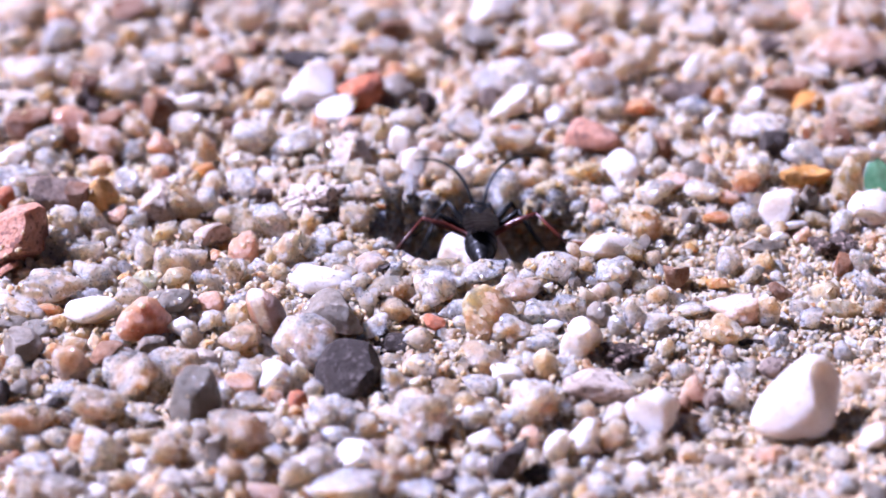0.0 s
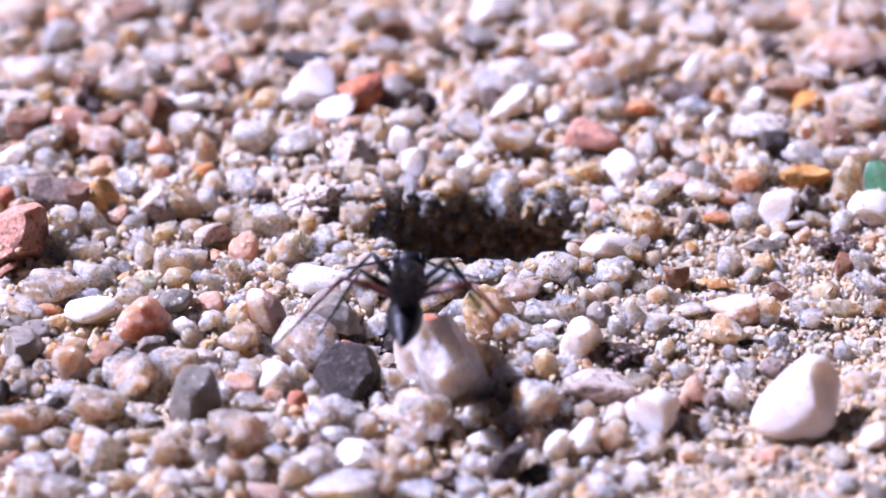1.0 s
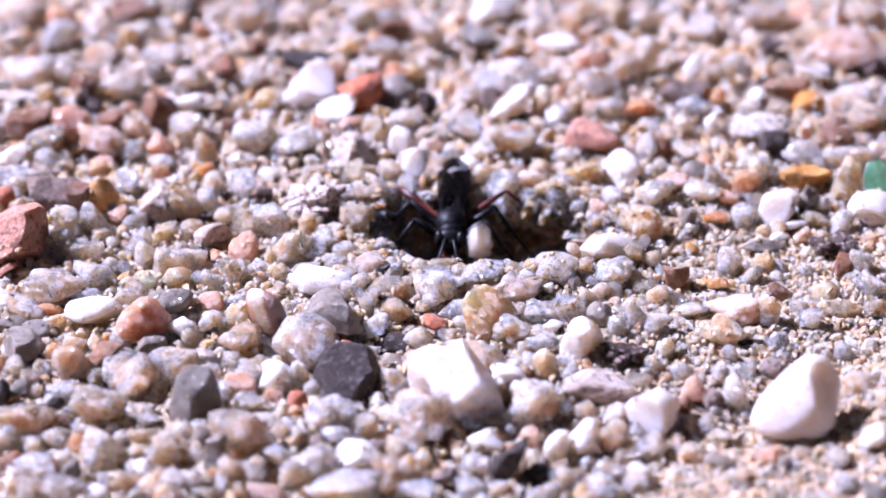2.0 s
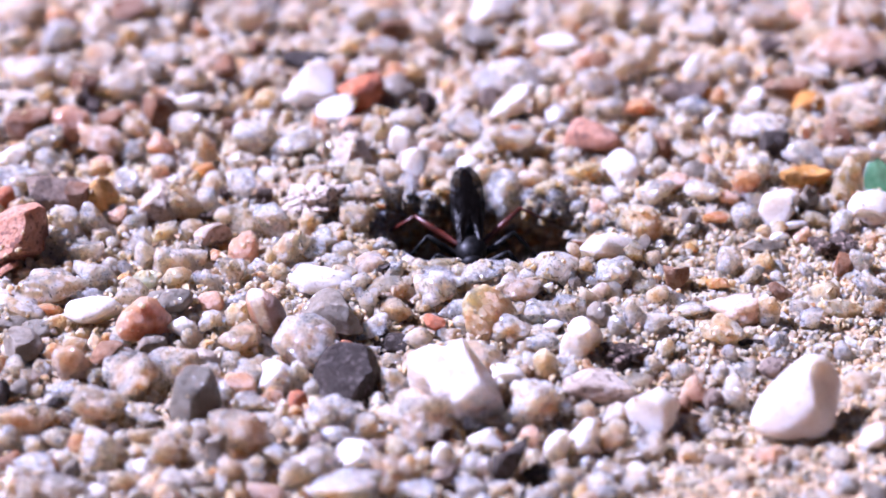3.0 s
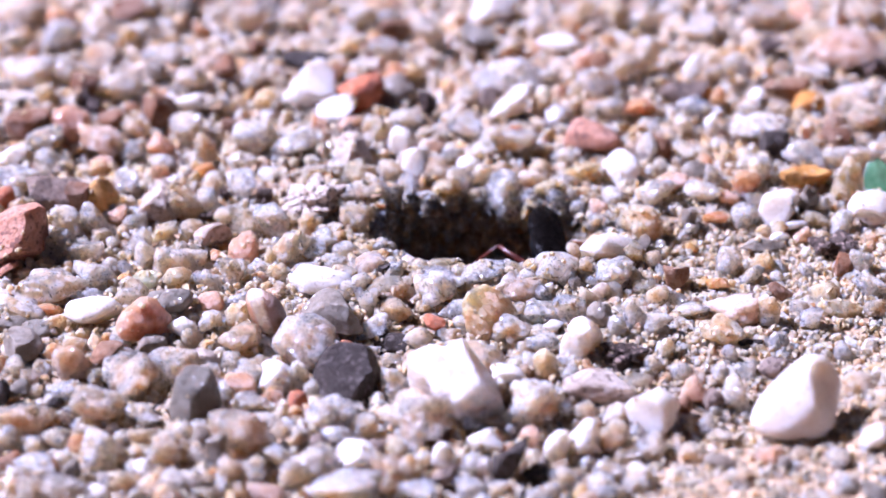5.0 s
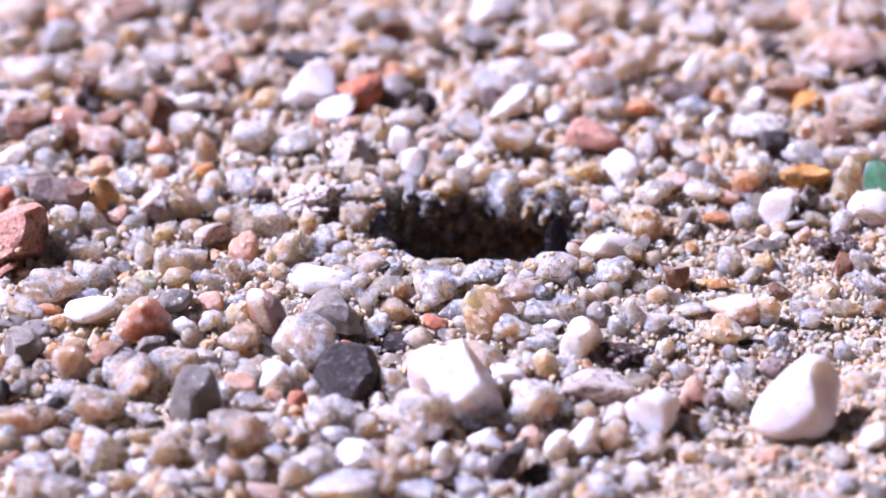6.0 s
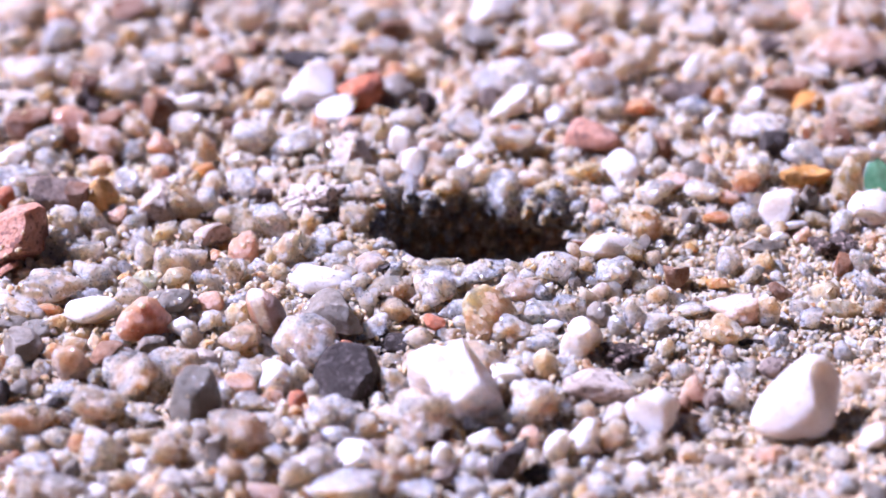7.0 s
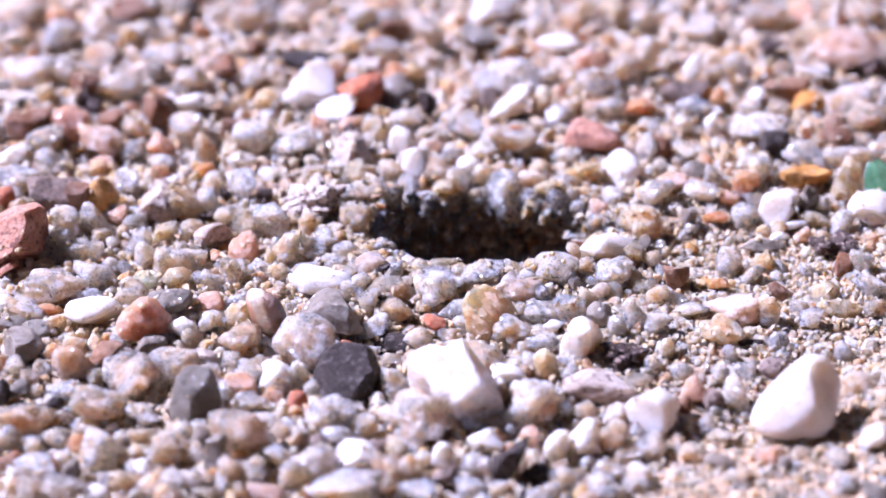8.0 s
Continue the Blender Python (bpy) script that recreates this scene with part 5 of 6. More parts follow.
def heap_of_grains(name, label, places, sizes, level, material, seed, rounded=True):
    rng = np.random.default_rng(seed)
    forms = [stone_shape(rng, level, int(rng.integers(6, 10)), 0.12, chips=12) for _ in range(24)]
    rot, which = turns(rng, len(places)), rng.integers(0, len(forms), len(places))
    squash = rng.uniform(0.6, 1.2, (len(places), 3))
    f0, nv = forms[0][1], len(forms[0][0])
    verts = np.empty((len(places), nv, 3), dtype=np.float32)
    for k in range(len(places)):
        verts[k] = (forms[which[k]][0] * squash[k] * sizes[k]) @ rot[k].T + places[k]
    faces = (f0[None] + (np.arange(len(places)) * nv)[:, None, None]).reshape(-1, 3)
    ob = new(name, mesh_from(name, verts.reshape(-1, 3) * MM, faces))
    ob.data.set_sharp_from_angle(angle=radians(36 if rounded else 30))
    ob.data.materials.append(material)
    tagged(ob, label, "sand", kind="stuff")
    return ob


def scatter():
    rng = np.random.default_rng(5)
    crowd = Crowd(1.6)
    for x, y, z, a, c in PLACED:
        if a > 1.2:
            for k in range(9):
                w = k * math.tau / 8
                s = 0.55 if k < 8 else 0.0
                crowd.put((x + a * s * math.cos(w), y + a * s * math.sin(w), z), 0.5 * a if k < 8 else min(a, 1.2))
        else:
            crowd.put((x, y, z), a)
    spots, sizes = [], []
    pts, nor = sand_points(rng, 60000, -46, 46, -34, 54)
    fin = fineness(pts[:, 0], pts[:, 1])
    for k in range(len(pts)):
        share = k / len(pts)
        far = float(smooth(6, 26, pts[k][1]))
        big = (0.85 if share < 0.3 else (0.6 if share < 0.65 else 0.4)) * (1 + 0.4 * far)
        r = big * rng.uniform(0.55, 1.0) * (1 - 0.5 * fin[k])
        lift = rng.uniform(-0.45, 0.3) * r - 0.5 * r * far - (0.3 if share > 0.65 else 0.0)
        lift -= 0.3 * r * min(1.0, 1.3 * fin[k]) * (pts[k][0] > 9)
        p = tuple(pts[k] + nor[k] * lift)
        if crowd.free(p, r, 0.7 if share < 0.65 else 0.62):
            crowd.put(p, r)
            spots.append(p)
            sizes.append(r)
    spots, sizes = np.array(spots), np.array(sizes)
    near = (sizes > 0.5) & (spots[:, 1] < 9)
    heap_of_grains("coarse_sand", "coarse mixed sand grains of quartz and feldspar", spots[near], sizes[near], 3, COARSE, 11)
    heap_of_grains("medium_sand", "angular mixed sand grains of quartz and feldspar", spots[~near], sizes[~near], 2, COARSE, 13, False)
    pts, nor = sand_points(rng, 5000, -22, 16, -9, 11)
    r = rng.uniform(0.2, 0.55, len(pts))
    keep = [pit_rho(p[0], p[1]) > 0.97 and crowd.free(tuple(p), q, 0.7) for p, q in zip(pts, r)]
    pts, nor, r = pts[keep], nor[keep], r[keep]
    # the pit's own wall, and damp clumps that hang over it from the far rim
    inner, nor_inner = sand_points(rng, 3200, PIT_X - 9, PIT_X + 9, PIT_Y - 7, PIT_Y + 7)
    keep = pit_rho(inner[:, 0], inner[:, 1]) < 0.98
    keep |= inner[:, 2] < -1.0
    inner, nor_inner = inner[keep], nor_inner[keep]
    hang = []
    for _ in range(90):
        w = rng.uniform(0.02, 1.0) * math.pi
        at = np.array((PIT_X + PIT_RX * 0.97 * math.cos(w), PIT_Y + PIT_RY * 0.97 * math.sin(w), rng.uniform(-2.2, 0.1)))
        hang.append(at + rng.normal(size=(int(rng.integers(6, 20)), 3)) * (0.55, 0.45, 0.4))
    hang = np.concatenate(hang)
    pts, nor = np.concatenate([pts, inner + nor_inner * 0.35, hang]), np.concatenate([nor, nor_inner, hang * 0])
    r = np.concatenate([r, rng.uniform(0.25, 0.75, len(inner)) , rng.uniform(0.2, 0.5, len(hang))])
    heap_of_grains("rim_crumbs", "loose translucent sand crumbs thrown up round the pit", pts + nor * rng.uniform(-0.25, 0.45, len(pts))[:, None], r, 2, COARSE, 14, False)
    pts, nor = sand_points(rng, 1600, -38, 38, -32, 24)
    more, nor_more = sand_points(rng, 500, PIT_X - 9, PIT_X + 9, PIT_Y - 7, PIT_Y + 7)
    rim, nor_rim = sand_points(rng, 6000, 8, 34, -32, 8)
    more, nor_more = np.concatenate([more, rim]), np.concatenate([nor_more, nor_rim])
    pts, nor = np.concatenate([pts, more]), np.concatenate([nor, nor_more])
    # crumbs thrown out of the pit, thickest on the near side of it
    near, nor_near = sand_points(rng, 9000, -26, 12, -24, 2)
    keep = rng.random(len(near)) < np.exp(-(((near[:, 0] - 2) / 16) ** 2 + ((near[:, 1] + 6) / 9) ** 2)) + 0.15
    keep &= pit_rho(near[:, 0], near[:, 1]) > 1.0
    thrown = near[keep] + nor_near[keep] * rng.uniform(-0.15, 0.35, keep.sum())[:, None]
    r = rng.uniform(0.1, 0.3, len(pts))
    lift = np.where(pts[:, 0] > 9, rng.uniform(0.0, 0.1, len(pts)), rng.uniform(-0.45, 0.1, len(pts)))
    stuck = np.array(CRUSTS)
    places = np.concatenate([pts + nor * lift[:, None], thrown, stuck])
    r = np.concatenate([r, rng.uniform(0.1, 0.3, len(thrown)), rng.uniform(0.08, 0.26, len(stuck))])
    heap_of_grains("fine_sand", "fine tan sand grains between the pebbles", places, r, 1, FINE, 12, False)


scatter()


# ---- a scrap of green leaf and a pale root fibre ----
def leaf_green():
    m, nt, p = nodes_of("leaf_green")
    tc = nt.nodes.new("ShaderNodeTexCoord")
    n = add(nt, "ShaderNodeTexNoise", Scale=900, Detail=4)
    nt.links.new(tc.outputs["Object"], n.inputs["Vector"])
    nt.links.new(ramp(nt, n.outputs["Fac"], [(0.35, (0.06, 0.2, 0.08)), (0.7, (0.14, 0.34, 0.17))]), p.inputs["Base Color"])
    p.inputs["Roughness"].default_value = 0.65
    p.inputs["Specular IOR Level"].default_value = 0.15
    p.inputs["Subsurface Weight"].default_value = 0.4
    p.inputs["Subsurface Scale"].default_value = 0.0005
    return m


def straw():
    m, nt, p = nodes_of("pale_straw")
    tc = nt.nodes.new("ShaderNodeTexCoord")
    n = add(nt, "ShaderNodeTexNoise", Scale=3000, Detail=3)
    nt.links.new(tc.outputs["Object"], n.inputs["Vector"])
    nt.links.new(ramp(nt, n.outputs["Fac"], [(0.3, (0.5, 0.42, 0.33)), (0.7, (0.72, 0.66, 0.58))]), p.inputs["Base Color"])
    p.inputs["Roughness"].default_value = 0.5
    return m


def loose_mesh(name, bm, material, label, category, at):
    me = bpy.data.meshes.new(name)
    bmesh.ops.recalc_face_normals(bm, faces=bm.faces)
    bm.to_mesh(me)
    bm.free()
    for q in me.polygons:
        q.use_smooth = True
    me.materials.append(material)
    ob = new(name, me)
    ob.matrix_world = at
    return tagged(ob, label, category)


def leaf_scrap():
    """A short blade, folded along its midrib and curled at the tip."""
    bm = bmesh.new()
    rows = []
    for k in range(11):
        u = k / 10
        half = 1.2 * math.sin(math.pi * (0.12 + 0.8 * u)) ** 0.8
        rows.append([bm.verts.new(Vector((s * half, -1.9 + 3.8 * u, 0.9 + 0.35 * abs(s) + 0.5 * math.sin(2.6 * u) + 0.05 * math.sin(9 * u + s))) * MM) for s in (-1, -0.5, 0, 0.5, 1)])
    for r, q in zip(rows, rows[1:]):
        for i in range(4):
            bm.faces.new((r[i], r[i + 1], q[i + 1], q[i]))
    bmesh.ops.solidify(bm, geom=bm.faces[:], thickness=0.12 * MM)
    return loose_mesh("leaf", bm, leaf_green(), "small fresh green leaf scrap lying on the sand", "leaf", pose(0.03114, 0.00703, 0.00086, 50, -32, -8))


def root_fibre():
    pts = [(0.0, 0.0, 0.0), (0.25, 0.1, -0.3), (0.3, 0.15, -0.7), (0.5, 0.1, -1.05), (0.85, 0.0, -1.35), (1.0, -0.1, -1.7)]
    bm = bmesh.new()
    rings = []
    for k, p in enumerate(pts):
        r = 0.13 - 0.012 * k
        rings.append([bm.verts.new(Vector((p[0] + r * math.cos(w), p[1] + r * math.sin(w), p[2])) * MM) for w in (math.tau * i / 8 for i in range(8))])
    for r, q in zip(rings, rings[1:]):
        for i in range(8):
            bm.faces.new((r[i], r[(i + 1) % 8], q[(i + 1) % 8], q[i]))
    bm.faces.new(rings[0][::-1])
    bm.faces.new(rings[-1])
    return loose_mesh("root_fibre", bm, straw(), "short pale curved root fibre between pebbles", "root", pose(-0.00842, -0.02362, 0.00203, 0, 0, 0))


leaf_scrap()
root_fibre()


# ---- the digger wasp ----
WASP_MM = 1.1 * MM

def shiny_black():
    m, nt, p = nodes_of("black_chitin")
    tc = nt.nodes.new("ShaderNodeTexCoord")
    n = add(nt, "ShaderNodeTexNoise", Scale=2600, Detail=4)
    nt.links.new(tc.outputs["Object"], n.inputs["Vector"])
    nt.links.new(ramp(nt, n.outputs["Fac"], [(0.3, (0.0025, 0.0025, 0.0025)), (0.7, (0.006, 0.0055, 0.005))]), p.inputs["Base Color"])
    p.inputs["Specular IOR Level"].default_value = 0.25
    nt.links.new(ramp(nt, n.outputs["Fac"], [(0.3, 0.36), (0.7, 0.6)]), p.inputs["Roughness"])
    bump = add(nt, "ShaderNodeBump", Strength=0.4, Distance=0.00006)
    nt.links.new(n.outputs["Fac"], bump.inputs["Height"])
    nt.links.new(bump.outputs[0], p.inputs["Normal"])
    return m


def red_chitin():
    m, nt, p = nodes_of("rust_red_chitin")
    tc = nt.nodes.new("ShaderNodeTexCoord")
    n = add(nt, "ShaderNodeTexNoise", Scale=1400, Detail=3)
    nt.links.new(tc.outputs["Object"], n.inputs["Vector"])
    nt.links.new(ramp(nt, n.outputs["Fac"], [(0.35, (0.04, 0.009, 0.006)), (0.7, (0.14, 0.028, 0.015))]), p.inputs["Base Color"])
    p.inputs["Roughness"].default_value = 0.35
    p.inputs["Subsurface Weight"].default_value = 0.2
    p.inputs["Subsurface Scale"].default_value = 0.0003
    return m


def smoky_wing():
    m, nt, p = nodes_of("smoky_wing")
    tc = nt.nodes.new("ShaderNodeTexCoord")
    n = add(nt, "ShaderNodeTexVoronoi", Scale=900)
    n.feature = "DISTANCE_TO_EDGE"
    nt.links.new(tc.outputs["Object"], n.inputs["Vector"])
    nt.links.new(ramp(nt, n.outputs["Distance"], [(0.0, (0.003, 0.0025, 0.002)), (0.08, (0.008, 0.006, 0.005))]), p.inputs["Base Color"])
    p.inputs["Roughness"].default_value = 0.28
    p.inputs["Specular IOR Level"].default_value = 0.12
    crease = add(nt, "ShaderNodeTexNoise", Scale=1500, Detail=3)
    nt.links.new(tc.outputs["Object"], crease.inputs["Vector"])
    bump = add(nt, "ShaderNodeBump", Strength=0.7, Distance=0.0002)
    nt.links.new(crease.outputs["Fac"], bump.inputs["Height"])
    nt.links.new(bump.outputs[0], p.inputs["Normal"])
    nt.links.new(ramp(nt, n.outputs["Distance"], [(0.0, 0.97), (0.08, 0.86)]), p.inputs["Alpha"])
    return m


BLACK, RED, WING = shiny_black(), red_chitin(), smoky_wing()


def part(name, bm, material, parent, label="", at=None):
    me = bpy.data.meshes.new(name)
    bmesh.ops.recalc_face_normals(bm, faces=bm.faces)
    bm.to_mesh(me)
    bm.free()
    for q in me.polygons:
        q.use_smooth = True
    me.materials.append(material)
    ob = new(name, me)
    ob.parent = parent
    if at is not None:
        ob.matrix_basis = at
    if label:
        tagged(ob, label)
    return ob


def blob(bm, x, y, z, a, b, c, level=3):
    bmesh.ops.create_icosphere(bm, subdivisions=level, radius=1, matrix=Matrix.Translation((x * WASP_MM, y * WASP_MM, z * WASP_MM)) @ Matrix.Diagonal((a * WASP_MM, b * WASP_MM, c * WASP_MM, 1)))


def tube(points, radii, sides=10):
    """A round limb along points in millimetres."""
    bm = bmesh.new()
    rings = []
    pts = [Vector(p) for p in points]
    for k, p in enumerate(pts):
        way = (pts[min(k + 1, len(pts) - 1)] - pts[max(k - 1, 0)]).normalized()
        side = way.cross(Vector((0.31, 0.2, 0.93))).normalized()
        top = side.cross(way)
        rings.append([bm.verts.new((p + (side * math.cos(w) + top * math.sin(w)) * radii[k]) * WASP_MM) for w in (math.tau * i / sides for i in range(sides))])
    for r, s in zip(rings, rings[1:]):
        for i in range(sides):
            bm.faces.new((r[i], r[(i + 1) % sides], s[(i + 1) % sides], s[i]))
    bm.faces.new(rings[0][::-1])
    bm.faces.new(rings[-1])
    return bm


def wing(length, width):
    """A thin blade from its hinge backwards, with a rounded tip and a little arch."""
    bm = bmesh.new()
    n, rows = 14, []
    for k in range(n + 1):
        u = k / n
        half = width * (0.16 + 0.84 * math.sin(min(1, u * 1.25) * math.pi / 2)) * math.sqrt(max(0.02, 1 - max(0, (u - 0.72) / 0.28) ** 2)) / 2
        rows.append([bm.verts.new((half * s * WASP_MM, -length * u * WASP_MM, (0.12 * math.sin(u * 3) - 0.12 * s * s + 0.03 * math.sin(9 * u + 4 * s)) * WASP_MM)) for s in (-1, -0.5, 0, 0.5, 1)])
    for r, s in zip(rows, rows[1:]):
        for i in range(4):
            bm.faces.new((r[i], r[i + 1], s[i + 1], s[i]))
    bmesh.ops.solidify(bm, geom=bm.faces[:], thickness=0.02 * WASP_MM)
    return bm


LEGS = []
FEELERS = []
WINGS = []


def wasp():
    body = new("wasp")
    tagged(body, "slender black digger wasp with rust-red hind legs", "wasp")
    bm = bmesh.new()
    for q in ((0, 2.85, -0.05, 0.72, 0.5, 0.62), (0, 1.75, 0.05, 0.98, 1.15, 0.92), (0, 0.55, 0.0, 0.84, 0.95, 0.8), (0, -0.25, -0.05, 0.5, 0.5, 0.5)):
        blob(bm, *q)
    part("thorax", bm, BLACK, body)
    bm = bmesh.new()
    blob(bm, 0, 3.75, -0.12, 0.9, 0.52, 0.76)
    blob(bm, 0, 4.15, -0.35, 0.5, 0.3, 0.5)
    head = part("head", bm, BLACK, body)
    for s in (-1, 1):
        bm = bmesh.new()
        blob(bm, 0.66 * s, 3.85, 0.0, 0.3, 0.44, 0.56)
        part("compound_eye", bm, BLACK, head)
        part("mandible", tube([(0.42 * s, 4.25, -0.7), (0.38 * s, 4.6, -0.85), (0.08 * s, 4.75, -0.9)], [0.16, 0.12, 0.05]), RED, head)
        path = [(0, 0, 0)] + [(s * (0.08 + 0.2 * k + 0.032 * k * k), 0.1 + 0.85 * k - 0.052 * k * k, 0.2 + 0.3 * k - 0.03 * k * k) for k in range(9)]
        FEELERS.append((s, part("antenna", tube(path, [0.13, 0.13] + [0.095] * 6 + [0.08, 0.05], 8), BLACK, body)))
    # the abdomen: rings that overlap, narrow waist, pointed tip
    pts, radii = [], []
    for k in range(57):
        u = k / 56
        swell = math.sin(math.pi * min(1, u * 0.98 + 0.02) ** 0.8)
        ring = 0.05 * ((u * 6.2) % 1.0) if u > 0.12 else 0.0
        pts.append((0, -0.45 - 4.85 * u, -0.1 - 0.35 * u * u))
        radii.append(0.16 + 0.86 * max(0, swell) ** 0.9 * (1 if u > 0.1 else u * 10) + ring - 0.1 * u)
    part("abdomen", tube(pts, [max(0.06, r) for r in radii], 20), BLACK, body)
    for s in (-1, 1):
        WINGS.append((s, pose(0.62 * s * WASP_MM, 1.75 * WASP_MM, 0.92 * WASP_MM, -4, 6 * s, -4 * s), part("fore_wing", wing(6.0, 1.5), WING, body, "smoky folded wing")))
        WINGS.append((s, pose(0.66 * s * WASP_MM, 1.2 * WASP_MM, 0.82 * WASP_MM, -5, 8 * s, -9 * s), part("hind_wing", wing(4.4, 1.2), WING, body, "smoky folded wing")))
    # legs: femur up and out, shin down, thin foot
    for y, reach, back, red in ((2.55, 1.1, 0.55, False), (1.35, 1.5, -0.3, False), (0.35, 1.95, -1.1, True)):
        for s in (-1, 1):
            tall = min(reach, 1.35)
            knee = (1.4 * reach * s, back * 1.3, 0.95 * tall)
            heel = (2.35 * reach * s, back * 2.5, -0.75 * tall)
            toe = (2.95 * reach * s, back * 3.6, -1.75 * tall)
            leg = part("leg", tube([(0, 0, 0), (0.3 * s, 0.02, -0.1), (0.8 * reach * s, back * 0.6, 0.35 * reach), knee], [0.24, 0.21, 0.22, 0.11]), RED if red else BLACK, body, "rust-red hind leg" if red else "")
            part("shin", tube([knee, tuple((a + b) / 2 for a, b in zip(knee, heel)), heel], [0.1, 0.12, 0.085]), RED if red else BLACK, leg)
            part("foot", tube([heel, tuple(0.5 * a + 0.5 * b for a, b in zip(heel, toe)), toe, (toe[0] + 0.3 * s, toe[1] + back * 0.4, toe[2] - 0.1)], [0.065, 0.055, 0.05, 0.04]), BLACK, leg)
            LEGS.append((s, y, back, leg))
    return body


def motions():
    """Everything that moves: the wasp, its limbs, and the stone that it drags out of the pit."""
    walk(WASP_BODY, [
        (0, pose(0.00251, 0.00106, 0.00089, -11.7, -0.6, 1.0)),
        (0.1, pose(0.00252, 0.00071, 0.00129, -11.1, -0.0, -0.0)),
        (0.2, pose(0.00318, 0.00001, 0.00174, -6.8, -1.8, 2.9)),
        (0.3, pose(0.00378, -0.00134, 0.00196, -3.7, -3.6, 6.0)),
        (0.4, pose(0.00356, -0.00480, 0.00251, 11.5, -1.1, 1.8)),
        (0.5, pose(0.00262, -0.00985, 0.00392, 24.0, 1.4, -2.3)),
        (0.6, pose(0.00148, -0.00901, 0.00374, 14.5, 2.5, -4.2)),
        (0.7, pose(-0.00079, -0.01637, 0.00505, 5.7, 5.0, -8.3)),
        (0.8, pose(-0.00226, -0.02336, 0.00740, 20.9, 2.5, -4.2)),
        (0.9, pose(-0.00210, -0.02377, 0.00778, 30.5, 5.8, -9.6)),
        (1, pose(-0.00220, -0.01702, 0.00677, -3.3, 1.2, -1.9)),
        (1.1, pose(-0.00104, -0.01410, 0.00500, -0.5, -0.6, 0.9)),
        (1.18, pose(-0.00135, -0.00275, 0.00262, -10.0, 2.9, -4.7)),
        (1.22, pose(-0.00137, -0.00255, 0.00258, -10.0, 2.9, -4.7)),
        (1.3, pose(-0.00162, 0.00200, 0.00240, -15, 1.0, -1.6)),
        (1.4, pose(-0.00189, 0.00280, 0.00290, -18, -0.0, -0.0)),
        (1.5, pose(-0.00204, 0.00285, 0.00245, -20, -2.9, 4.8)),
        (1.52, pose(-0.00206, 0.00320, 0.00250, -14, -4.0, 14)),
        (1.54, pose(-0.00196, 0.00400, 0.00160, -8.0, -24.0, 65)),
        (1.56, pose(-0.00150, 0.00480, 0.00090, -6.0, -28.0, 112)),
        (1.58, pose(-0.00090, 0.00540, 0.00040, 2.0, -12.0, 155)),
        (1.6, pose(-0.00060, 0.00570, 0.00015, 8.0, -2.0, 176)),
        (1.7, pose(0.00024, 0.00605, 0.00004, 4.5, -2.5, 175.9)),
        (2.2, pose(0.00072, 0.00483, -0.00000, -0.0, -0.6, 178.9)),
        (2.8, pose(0.00155, 0.00279, -0.00022, -2.2, 2.3, -176.3)),
        (2.9, pose(0.00165, 0.00248, -0.00020, -0.3, 3.3, -174.5)),
        (3, pose(0.00182, 0.00244, -0.00028, -8.6, 1.9, -176.9)),
        (3.1, pose(0.00158, 0.00217, -0.00048, -8.5, 1.4, -177.7)),
        (3.2, pose(0.00098, 0.00315, -0.00045, -4.8, 1.6, -177.4)),
        (3.3, pose(0.00111, 0.00524, -0.00008, -7.9, 2.7, -175.6)),
        (3.4, pose(0.00162, 0.00294, -0.00058, -8.0, 6.0, -170.1)),
        (3.5, pose(0.00281, 0.00238, -0.00071, -11.4, 13.9, -156.1)),
        (3.6, pose(0.00300, 0.00277, -0.00072, -13.4, 12.1, -159.5)),
        (3.7, pose(0.00344, 0.00296, -0.00076, -16.6, 9.5, -164.0)),
        (3.8, pose(0.00358, 0.00236, -0.00074, -14.7, 9.1, -164.7)),
        (3.9, pose(0.00400, 0.00200, -0.00185, -6.8, 12.0, -160.3)),
        (4, pose(0.00420, 0.00215, -0.00200, -6.0, 12.5, -159.3)),
        (4.1, pose(0.00529, 0.00246, -0.00097, -7.8, 5.4, -171.1)),
        (4.2, pose(0.00553, 0.00158, -0.00108, -8.2, 3.6, -174.1)),
        (4.3, pose(0.00551, 0.00115, -0.00107, -7.8, 3.6, -174.1)),
        (4.4, pose(0.00652, 0.00146, -0.00107, -7.4, 4.2, -173.1)),
        (4.5, pose(0.00696, 0.00189, -0.00104, -4.4, 5.6, -170.7)),
        (4.6, pose(0.00727, 0.00208, -0.00125, -5.3, 4.6, -172.4)),
        (4.7, pose(0.00728, 0.00153, -0.00161, -1.1, 3.8, -173.8)),
        (5.3, pose(0.00769, 0.00145, -0.00206, -6.3, 4.8, -172.0)),
        (5.8, pose(0.00790, 0.00140, -0.00269, -9.6, 4.7, -172.2)),
        (5.9, pose(0.00827, 0.00004, -0.00326, -5.9, 2.8, -175.4)),
        (6, pose(0.00839, 0.00085, -0.00308, -8.8, 3.2, -174.7)),
        (6.1, pose(0.00849, -0.00065, -0.00387, -7.2, 3.0, -175.1)),
        (6.2, pose(0.00835, -0.00248, -0.00465, -5.7, 3.6, -174.1)),
        (6.6, pose(0.00823, -0.00369, -0.00525, -5.6, 4.2, -173.1)),
        (8, pose(0.00823, -0.00369, -0.00525, -5.6, 4.2, -173.1)),
    ])
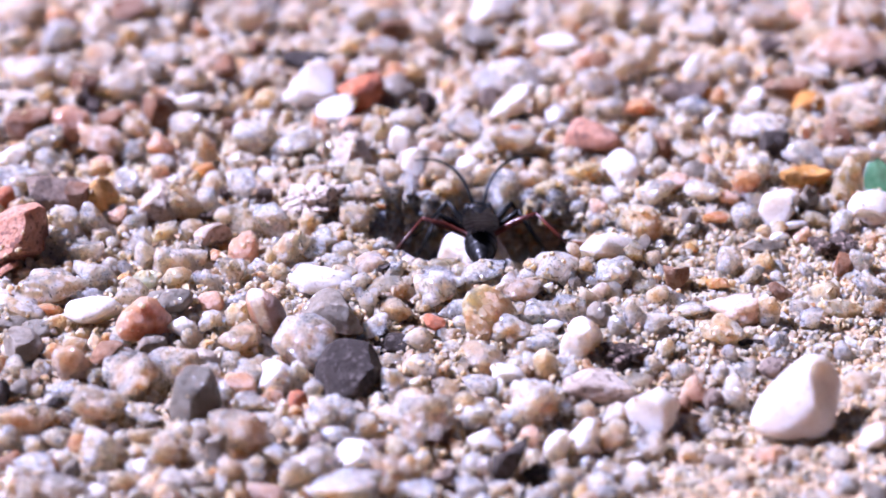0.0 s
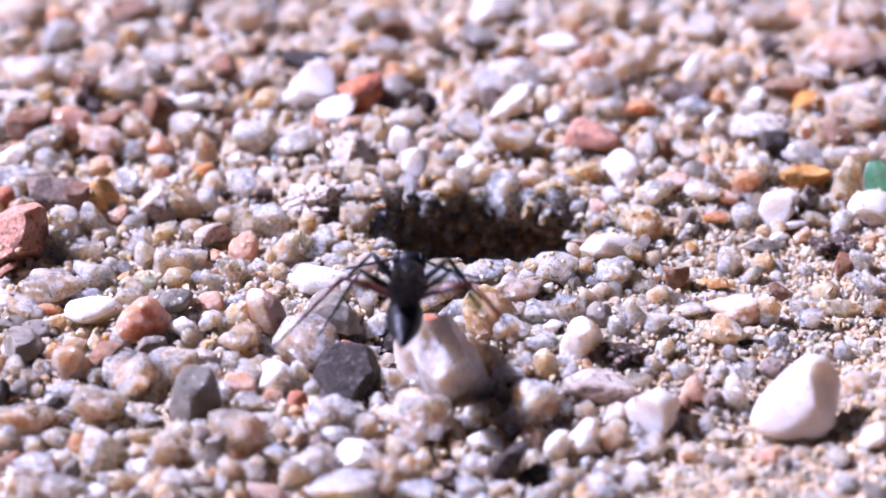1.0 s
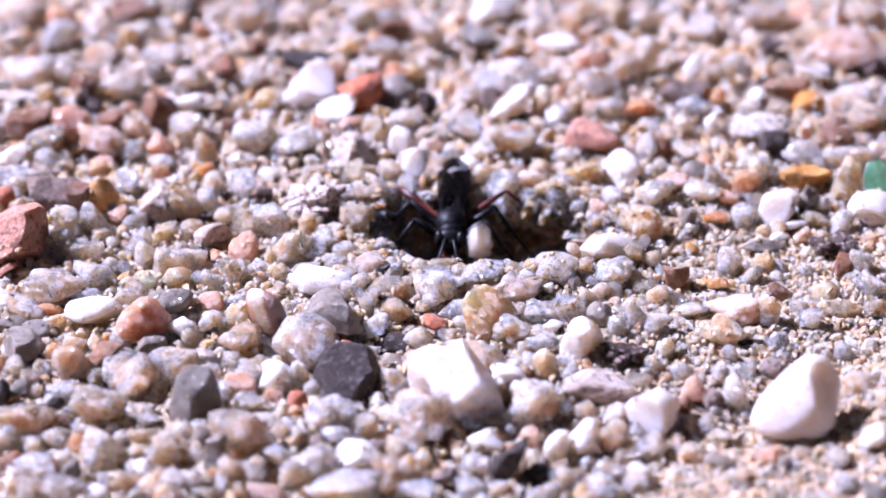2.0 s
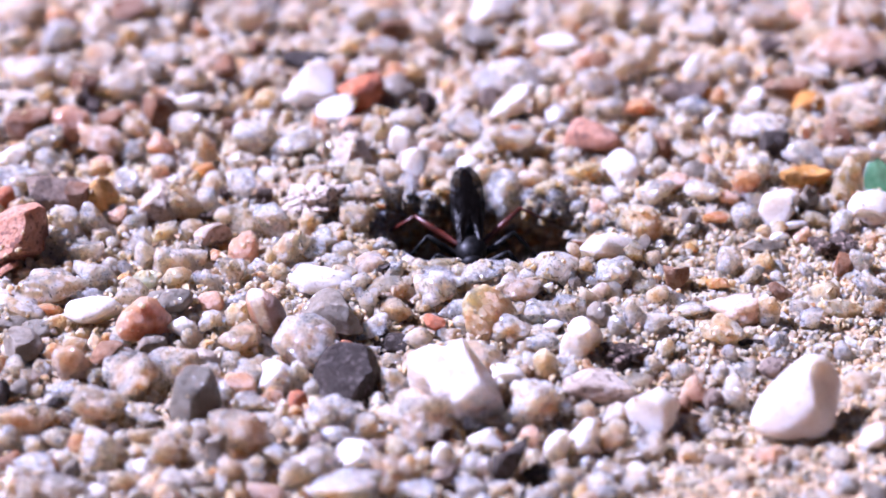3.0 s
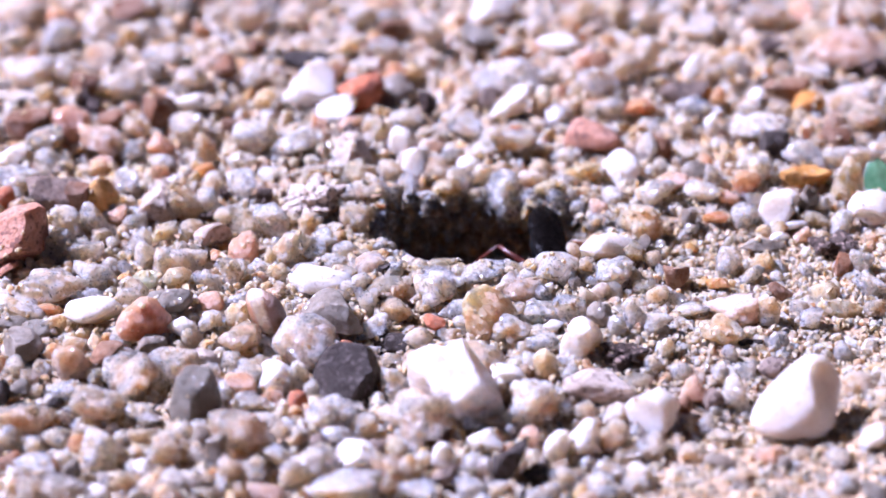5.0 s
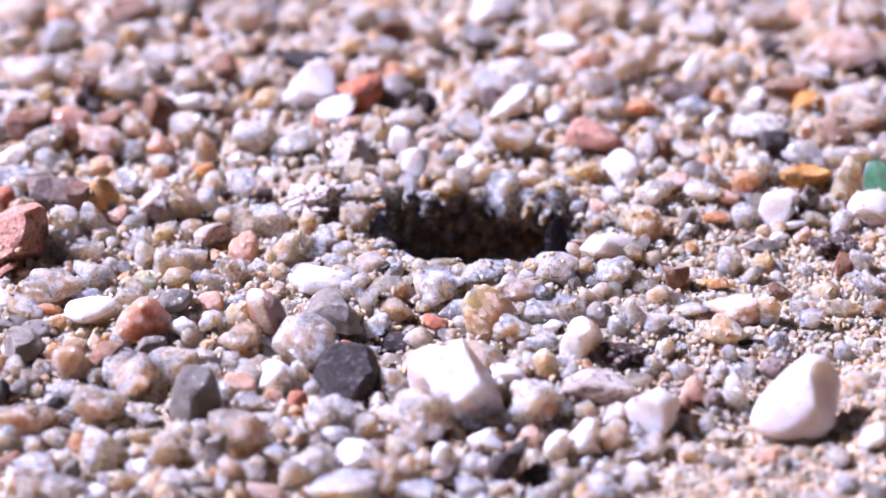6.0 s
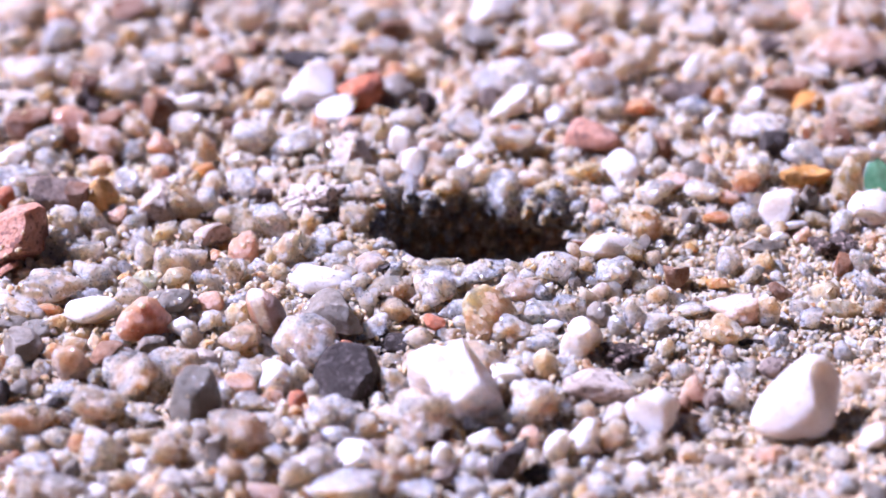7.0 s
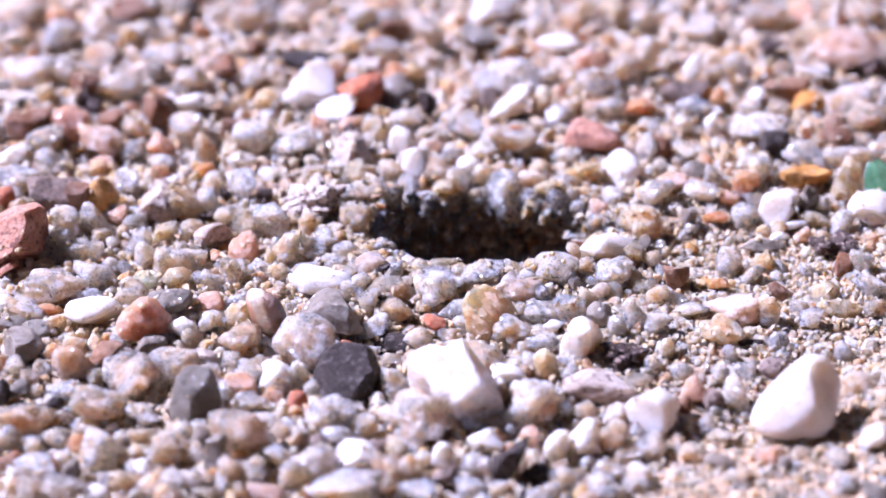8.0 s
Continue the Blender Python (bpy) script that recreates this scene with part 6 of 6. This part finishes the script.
    for k, (s, y, back, leg) in enumerate(LEGS):
        rows = []
        for i in range(81):
            t = i * 0.1
            stride = 16 if t < 1.75 else (20 if t < 4.8 and k < 2 else 7 if t < 6.2 else 0)
            beat = math.sin(math.tau * (3.1 * t + (k % 2) * 0.5 + (k // 2) * 0.33))
            lift = math.cos(math.tau * (3.1 * t + (k % 2) * 0.5 + (k // 2) * 0.33))
            rows.append((t, pose(0.55 * s * WASP_MM, y * WASP_MM, -0.35 * WASP_MM, 0, -s * 0.5 * stride * max(0, lift), stride * beat)))
        walk(leg, rows)
    for s, feeler in FEELERS:
        walk(feeler, [(0.1 * i, pose(0.22 * s * WASP_MM, 4.2 * WASP_MM, 0.1 * WASP_MM, (max(8, 34 - 65 * max(0, 0.1 * i - 0.1)) if i < 7 else -55) + 3 * math.sin(i * 0.9 + s), 0, 4 * s * math.sin(i * 1.3))) for i in range(81)])
    for s, rest, blade in WINGS:
        walk(blade, [(0.2 * i, rest @ pose(0, 0, 0, -abs(4 * math.sin(i * 1.3)) - (7 if 7 < i < 10 or 13 < i < 17 else 0), 0, -s * abs(2 * math.sin(i * 0.9)))) for i in range(41)])
    walk(DRAGGED, [
        (0, pose(0.00265, 0.00173, -0.00320, 0, 12, 12)),
        (0.1, pose(0.00256, 0.00132, -0.00260, 0, 11.4, 11.4)),
        (0.2, pose(0.00208, 0.00050, -0.00140, 0, 10.5, 10.5)),
        (0.3, pose(0.00184, 0.00031, -0.00080, 0, 9, 9)),
        (0.4, pose(0.00253, 0.00056, -0.00050, 0, 9, 9)),
        (0.5, pose(0.00310, -0.00015, -0.00040, 0, 7.5, 7.5)),
        (0.6, pose(0.00107, -0.00049, -0.00020, 0, 9, 9)),
        (0.7, pose(0.00175, -0.00837, 0.00100, 0, 6, 6)),
        (0.8, pose(0.00021, -0.01498, 0.00130, 0, 3, 3)),
        (0.9, pose(0.00007, -0.01577, 0.00130, 0, 1.5, 1.5)),
        (1, pose(-0.00007, -0.01740, 0.00138, 0, 0, 0)),
        (1.1, pose(0.00082, -0.01950, 0.00092, 0, 0, 0)),
        (1.2, pose(0.00082, -0.01950, 0.00092, 0, 0, 0)),
        (8, pose(0.00082, -0.01950, 0.00092, 0, 0, 0)),
    ])
    walk(THROWN, [
        (0, pose(0.00300, 0.00150, -0.00900, 0, 0, 0)),
        (1.9, pose(0.00300, 0.00150, -0.00900, 0, 0, 0)),
        (2.05, pose(0.00200, -0.00300, 0.00400, 70, 49, 28)),
        (2.2, pose(0.00100, -0.01200, 0.00500, 140, 98, 56)),
        (2.35, pose(0.00010, -0.02504, 0.00042, 170, 119, 68)),
        (8, pose(0.00010, -0.02504, 0.00042, 170, 119, 68)),
    ])
    walk(KICKED, [
        (0, pose(0.00450, 0.00100, -0.00900, 0, 0, 0)),
        (3.15, pose(0.00450, 0.00100, -0.00900, 0, 0, 0)),
        (3.3, pose(0.00233, -0.00018, 0.00050, 60, 42, 24)),
        (3.45, pose(0.00500, -0.00550, 0.00350, 120, 84, 48)),
        (3.6, pose(0.00644, -0.00777, 0.00115, 150, 105, 60)),
        (8, pose(0.00644, -0.00777, 0.00115, 150, 105, 60)),
    ])
    walk(DARK, [
        (0, pose(-0.00583, -0.01676, 0.00077)),
        (0.6, pose(-0.00583, -0.01676, 0.00077)),
        (0.8, pose(-0.00588, -0.01721, 0.00082)),
        (8, pose(-0.00588, -0.01721, 0.00082)),
    ])


WASP_BODY = wasp()
motions()
